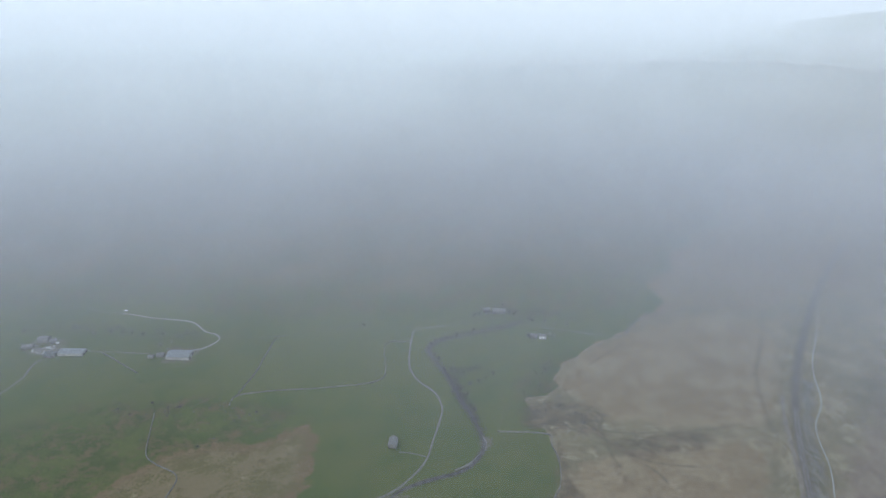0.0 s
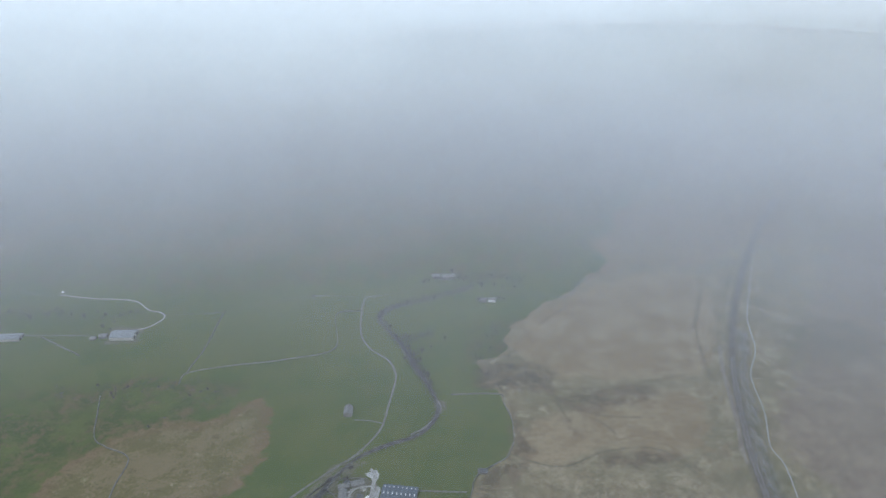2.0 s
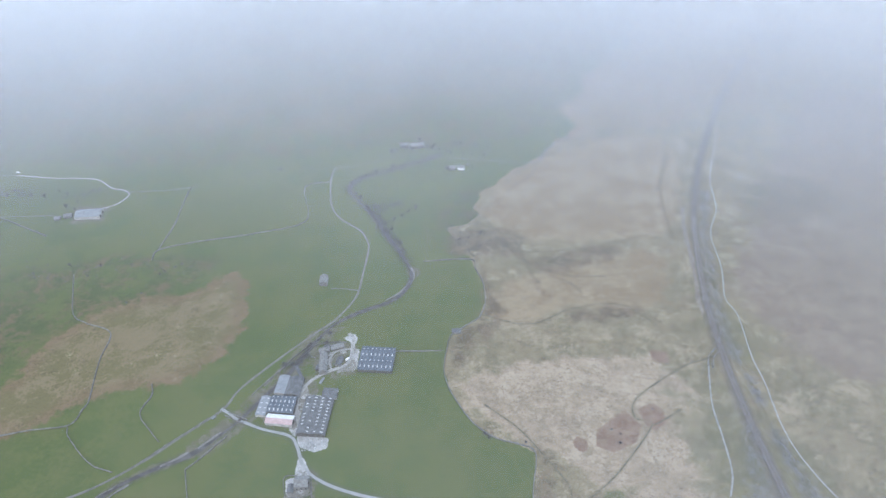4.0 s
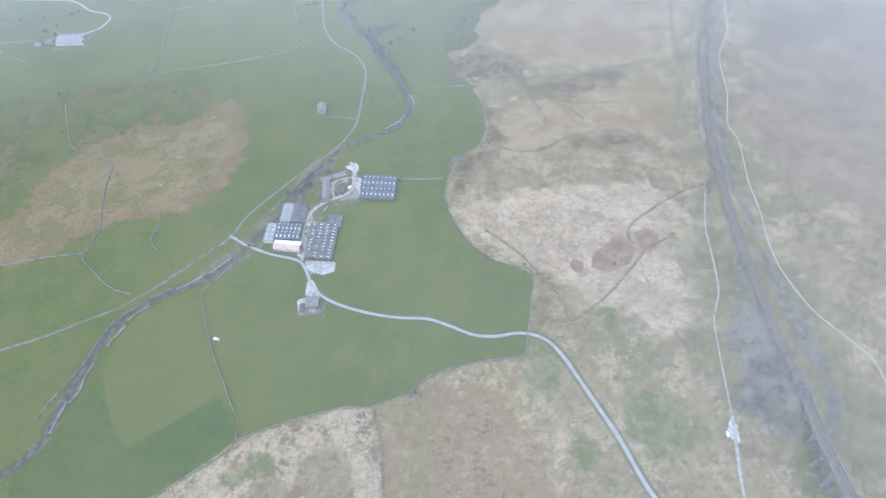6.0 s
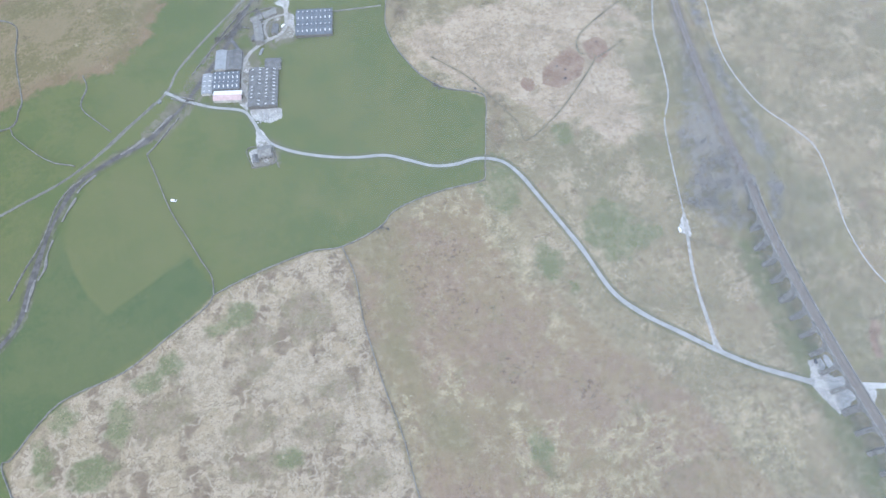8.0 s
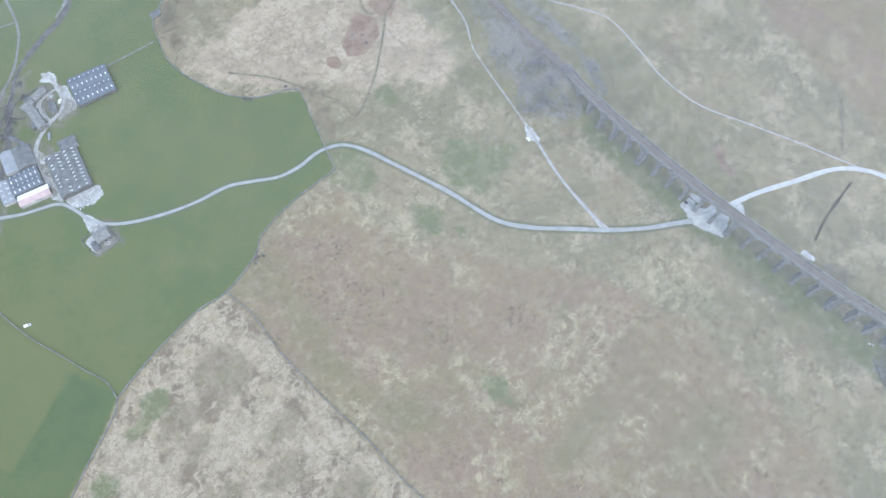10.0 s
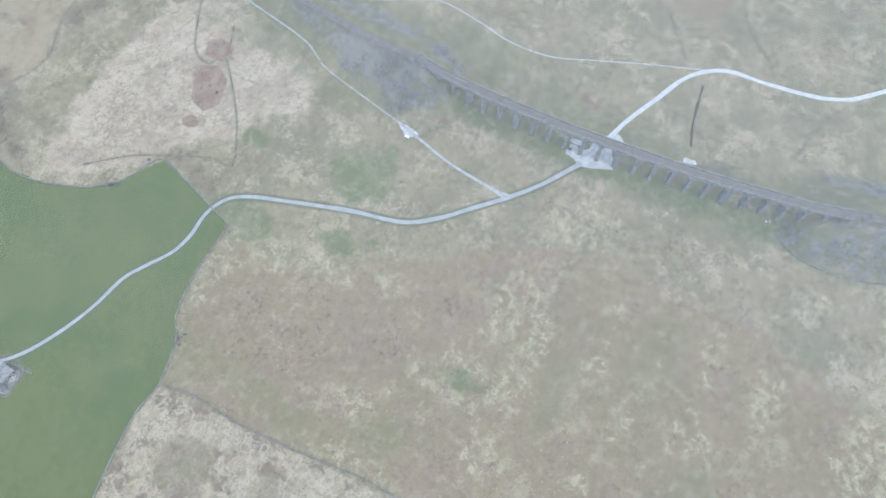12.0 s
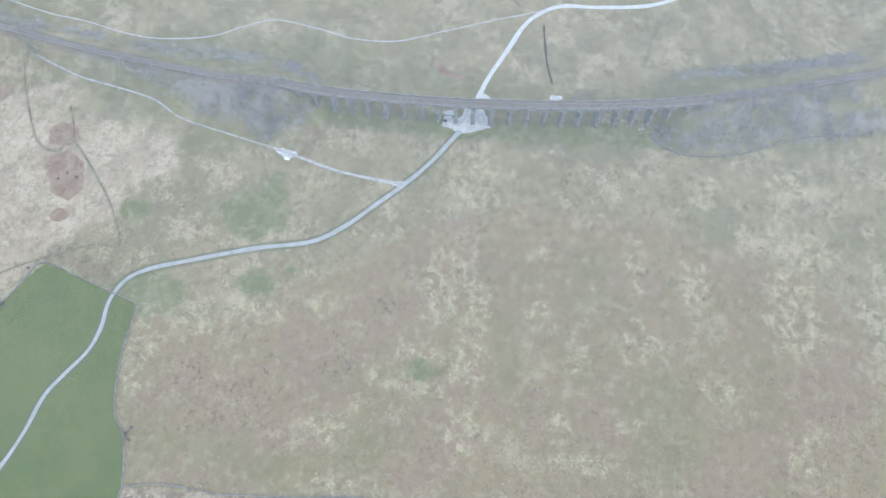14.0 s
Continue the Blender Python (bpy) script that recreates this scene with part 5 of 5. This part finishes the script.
SPOTS += [(44, 760), (56, 772), (68, 780), (80, 784), (38, 735), (40, 716), (48, 700), (-118, 930), (-410, 862), (-420, 868), (-432, 905), (-445, 912), (-460, 905), (-480, 908), (-500, 912), (-520, 910),
         (-395, 906), (-385, 912), (-540, 905), (-72, 510), (-78, 516), (-70, 530), (-52, 532), (-90, 505), (-100, 500), (-48, 545), (-410, 880)]
first = bare_tree(11, 8.0), bare_tree(12, 6.5), bare_tree(13, 9.0)
rng = random.Random(21)
for i, (x, y) in enumerate(SPOTS):
    x, y = x + rng.gauss(0, 2), y + rng.gauss(0, 2)
    m = pose(x, y, height_at(x, y), 0, 0, rng.random() * 360)
    if i < 3:
        first[i].matrix_world = m
    else:
        copy_thing(first[i % 3], m)


def thicket(name, ring, count, material, label, seed, size=2.4, twigs=60, tall=3.5):
    """A stand of leafless birch and willow scrub."""
    rng = random.Random(seed)
    verts, faces = [], []
    xs, ys = [p[0] for p in ring], [p[1] for p in ring]
    made = tries = 0
    while made < count and tries < count * 30:
        tries += 1
        x, y = rng.uniform(min(xs), max(xs)), rng.uniform(min(ys), max(ys))
        edge = float(inside(np.array([x]), np.array([y]), ring)[0])
        if edge < rng.uniform(-4, 3) or noise.noise((x / 14, y / 14, seed)) < -0.12:
            continue
        made += 1
        s = rng.uniform(0.5, 1.3)
        twig_mass(verts, faces, x, y, height_at(x, y) + 0.3, size * s, tall * s, twigs, rng, 1.2 * s, 0.11)
    return tagged(new(name, mesh_from(name, verts, faces, material)), label, "scrub", kind="stuff")


for i, ring in enumerate(SCRUB_ZONES):
    thicket("thicket", ring, (330, 130, 60, 60, 26, 22, 330, 240, 200, 160)[i], BIRCH_TWIGS, "leafless grey birch scrub by the railway bank", 100 + i)


def tussocks(name, label, count, seed, material, wanted, size, tall):
    """Low ragged cones of grass, rush or heather, thick in clusters."""
    rng = np.random.default_rng(seed)
    x, y = rng.uniform(-330, 640, count * 6), rng.uniform(-330, 700, count * 6)
    lump = np.sin(x / 21 + seed) * np.sin(y / 17 - x / 40) + np.sin(x / 9.3 + y / 14) * np.sin(y / 7.7 + seed) * 0.8 + rng.normal(0, 0.45, len(x))
    keep = (lump > 0.75) & wanted(x, y)
    x, y = x[keep][:count], y[keep][:count]
    k = len(x)
    z = ground_height(x, y)
    r = size * rng.uniform(0.5, 1.4, k)
    turn = rng.uniform(0, 6.28, k)
    rows = [np.column_stack([x + rng.normal(0, 0.2, k) * size, y + rng.normal(0, 0.2, k) * size, z + tall * rng.uniform(0.6, 1.4, k)])]
    for j in range(5):
        a, f = turn + j * 2 * math.pi / 5, rng.uniform(0.6, 1.2, k) * r
        rows.append(np.column_stack([x + f * np.cos(a), y + f * np.sin(a), z - 0.15]))
    verts = np.concatenate(rows)
    i = np.arange(k)
    faces = np.concatenate([np.stack([i, (1 + j) * k + i, (1 + (j + 1) % 5) * k + i], 1) for j in range(5)])
    m = bpy.data.meshes.new(name)
    m.from_pydata(verts.tolist(), [], faces.tolist())
    m.materials.append(material)
    return tagged(new(name, m), label, "grass", kind="stuff")


def open_moor(x, y):
    """Where moor plants grow: on the moor, clear of roads, tracks and the railway."""
    ok = inside(x, y, MOOR_EDGE) > 2
    for line, gap in ((ROAD, 4), (ROAD_EAST, 5), (TRACK, 3.5), (PATH_EAST, 3)):
        ok &= line_distance(x, y, spline(line, 12))[0] > gap
    return ok & (line_distance(x, y, rail_line)[0] > 12) & (np.max([inside(x, y, ring) for ring in GRAVEL_ZONES], axis=0) < -2)


tussocks("tussocks", "bleached straw-coloured tussock grass on the moor", 15000, 301, BENT, open_moor, 0.6, 0.35)
tussocks("rushes", "dark brown rush and heather clumps on moor", 15000, 302, RUSH, open_moor, 0.5, 0.4)


BELTS = [
    ([(-667, 927), (-625, 938), (-553, 942), (-488, 927), (-481, 910), (-541, 916), (-616, 922), (-661, 917)], 130),
    ([(54, 980), (86, 995), (134, 1002), (193, 983), (238, 973), (233, 950), (189, 955), (137, 969), (84, 963)], 150),
    ([(9, 802), (39, 807), (63, 818), (65, 806), (38, 787), (18, 785)], 90),
    ([(50, 650), (62, 655), (52, 700), (40, 740), (28, 780), (15, 776), (26, 735), (41, 690)], 90),
]
BELTS += [
    ([(-16, 850), (-14, 880), (14, 902), (51, 912), (88, 932), (129, 936), (126, 926), (88, 918), (50, 902), (16, 888), (-4, 868)], 110),
    ([(12, 790), (26, 745), (40, 700), (52, 700), (40, 745), (26, 790)], 60),
]
BELTS += [
    ([(-460, 898), (-420, 905), (-375, 915), (-380, 905), (-430, 895)], 30),
    ([(-110, 484), (-96, 500), (-70, 526), (-64, 520), (-90, 494), (-104, 480)], 20),
    ([(112, 690), (150, 705), (168, 752), (176, 800), (205, 838), (170, 842), (128, 790), (104, 735)], 90),
    ([(140, 660), (200, 655), (215, 700), (160, 722), (112, 712)], 60),
    ([(-420, 690), (-250, 688), (-160, 668), (-150, 690), (-260, 735), (-440, 745)], 60),
    ([(290, 905), (330, 960), (420, 990), (520, 985), (420, 975), (345, 945), (300, 900)], 60),
]
for i, (ring, count) in enumerate(BELTS):
    thicket("tree_belt", ring, count, TWIGS, "belt of bare dark winter trees and bushes", 200 + i, 2.6, 70, 5.5)


# ================= bridges, walls and small things =================
def parapet_bridge(points, width, label):
    """A small stone bridge: two low walls with square end piers over an arched body."""
    top = new("bridge")
    line = spline(points, 2.0)
    n = sides(line)
    base = max(height_at(*line[0]), height_at(*line[-1]))
    for side in (-1, 1):
        bm = bmesh.new()
        p = line + n * side * width / 2
        prev = None
        for q, m in zip(p, n):
            ring = [bm.verts.new((q[0] + m[0] * o, q[1] + m[1] * o, base + z)) for o, z in ((-0.25, -1.6), (0.25, -1.6), (0.22, 1.0), (-0.22, 1.0))]
            if prev:
                for e in range(4):
                    bm.faces.new([prev[e], prev[(e + 1) % 4], ring[(e + 1) % 4], ring[e]])
            else:
                bm.faces.new(ring)
            prev = ring
        bm.faces.new(prev[::-1])
        part("parapet", bm, STONE, top)
        for q in (p[0], p[-1]):
            bm = bmesh.new()
            block(bm, q[0] - 0.45, q[1] - 0.45, base - 1.6, q[0] + 0.45, q[1] + 0.45, base + 1.25)
            part("end_pier", bm, STONE, top)
    return tagged(top, label, "bridge")


parapet_bridge([(-152, 449), (-143, 443), (-134, 437)], 5.0, "small grey stone bridge over the beck")
parapet_bridge([(352, 428), (360, 441), (372, 450)], 5.0, "small stone bridge where track meets railway")


def shrub(cx, cy, size, seed, label="dark leafless thorn bush on the grass"):
    rng = random.Random(seed)
    verts, faces = [], []
    for _ in range(5):
        a, r = rng.random() * 6.283, rng.random() * size * 0.7
        twig_mass(verts, faces, math.cos(a) * r, math.sin(a) * r, 0.2, size * 0.6, size * 0.7, 60, rng, size * 0.35, size * 0.04)
    ob = new("bush", mesh_from("bush", verts, faces, TWIGS))
    ob.location = (cx, cy, height_at(cx, cy))
    return tagged(ob, label, "bush", "thorn bushes")


for i, (x, y, size) in enumerate([(7, 249, 2.6), (12, 247, 2.0), (3, 246, 1.6), (135, 370, 2.2), (98, 385, 3.2), (101, 381, 2.4), 
                                  (225, 355, 2.2), (222, 372, 1.8), (229, 366, 1.6), (272, 390, 1.6), (-244, 702, 2.2), (-236, 706, 2.6), (-225, 700, 2.0), (-340, 720, 2.4), (-300, 716, 2.2), (-380, 728, 2.8),
                                  (-420, 716, 2.4), (-350, 700, 2.0), (-318, 708, 1.8), (-290, 640, 2.2), (-276, 655, 2.0), (-260, 690, 1.8)]):
    shrub(x, y, size, 400 + i)


def signal_hut(cx, cy, turn):
    top = new("signal_hut")
    top.matrix_world = pose(cx, cy, height_at(cx, cy), 0, 0, turn)
    bm = bmesh.new()
    block(bm, -2.5, -1.8, -0.5, 2.5, 1.8, 3.2)
    part("wall", bm, WHITE_PAINT, top)
    for s in (-1, 1):
        bm = bmesh.new()
        c = [(-2.8, s * 2.1, 3.1), (2.8, s * 2.1, 3.1), (2.8, 0, 4.3), (-2.8, 0, 4.3)]
        box_verts(bm, c + [(x, y, z + 0.12) for x, y, z in c])
        part("roof_slope", bm, LIGHT_SHEET, top)
    bm = bmesh.new()
    block(bm, 2.48, -0.5, 0, 2.58, 0.5, 2.0)
    part("door", bm, TIMBER, top)
    return tagged(top, "small white hut beside the far railway", "hut")


signal_hut(850, 1203, 30)
van(-529, 990, 10, "white van on the far hillside lane")


def skip(cx, cy, turn, material, label):
    """An open steel container with sloping ends."""
    top = new("skip")
    top.matrix_world = pose(cx, cy, height_at(cx, cy) + 0.1, 0, 0, turn)
    bm = bmesh.new()
    lo, hi = [(-1.2, -0.8, 0), (1.2, -0.8, 0), (1.2, 0.8, 0), (-1.2, 0.8, 0)], [(-1.9, -0.9, 1.3), (1.9, -0.9, 1.3), (1.9, 0.9, 1.3), (-1.9, 0.9, 1.3)]
    inner = [(x * 0.94, y * 0.94, z) for x, y, z in hi]
    floor = [(x * 0.92, y * 0.92, 0.1) for x, y, z in lo]
    v = [[bm.verts.new(p) for p in row] for row in (lo, hi, inner, floor)]
    bm.faces.new(v[0][::-1]), bm.faces.new(v[3])
    for a, b in ((0, 1), (1, 2), (2, 3)):
        for i in range(4):
            bm.faces.new([v[a][i], v[a][(i + 1) % 4], v[b][(i + 1) % 4], v[b][i]])
    part("tub", bm, material, top)
    for y in (-0.92, 0.92):
        bm = bmesh.new()
        block(bm, -1.9, y - 0.06, 1.24, 1.9, y + 0.06, 1.36)
        part("rim", bm, STEEL, top)
    return tagged(top, label, "skip")


skip(313, 27, 80, SLATE, "blue-grey steel skip below a viaduct arch")
skip(316, 33, 95, LIGHT_SHEET, "pale steel skip below a viaduct arch")
dry_wall([(312, -165), (298, -185), (294, -215), (300, -250), (318, -300), (330, -360)], "dry stone wall round the birch scrub", 1.3, 0.8, 98)
dry_wall([(p[0] - 6, p[1] - 3) for p in LANE_WEST[2:9]], "low stone wall beside the farm lane", 1.0, 0.6, 99)


def trailer(cx, cy, turn, length, material, label):
    """A farm trailer: a long bed with low sides, a drawbar and two pairs of wheels."""
    top = new("trailer")
    top.matrix_world = pose(cx, cy, height_at(cx, cy) + 0.05, 0, 0, turn)
    h = length / 2
    bm = bmesh.new()
    block(bm, -h, -1.2, 0.8, h, 1.2, 1.0)
    part("bed", bm, material, top)
    for y in (-1.2, 1.12):
        bm = bmesh.new()
        block(bm, -h, y, 1.0, h, y + 0.08, 1.6)
        part("side_board", bm, material, top)
    for x in (-h, h - 0.08):
        bm = bmesh.new()
        block(bm, x, -1.12, 1.0, x + 0.08, 1.12, 1.6)
        part("end_board", bm, material, top)
    bm = bmesh.new()
    block(bm, h, -0.12, 0.6, h + 1.8, 0.12, 0.8)
    part("drawbar", bm, STEEL, top)
    for x in (-0.9, 0.3):
        for y in (-1.0, 1.0):
            bm = bmesh.new()
            bmesh.ops.create_cone(bm, cap_ends=True, segments=14, radius1=0.42, radius2=0.42, depth=0.3, matrix=pose(x, y, 0.42, 90))
            part("wheel", bm, RUBBER, top)
    return tagged(top, label, "trailer")


trailer(-58, 478, 60, 9, LIGHT_SHEET, "long pale farm trailer parked in the yard")
trailer(-74, 455, 77, 6, TIMBER, "dark wooden farm trailer beside the sheds")
trailer(-398, 838, 10, 6, PINK_SHEET, "faded red farm trailer beside a far shed")
trailer(-165, 446, 35, 4, LIGHT_SHEET, "small pale trailer beside the stone bridge")
van(-30, 505, 40, "white van parked on the farm drive")
for i, (x, y, w, d, turn) in enumerate([(-57, 508, 7, 5, 70), (-62, 497, 6, 4, 75), (-52, 527, 6, 4.5, 20)]):
    barn("garden_shed", "small dark shed beside the farmhouse", "shed", x, y, w, d, turn, 2.3, 0.9, TIMBER if i else STONE, OLD_SHEET, 1, group=FARM)
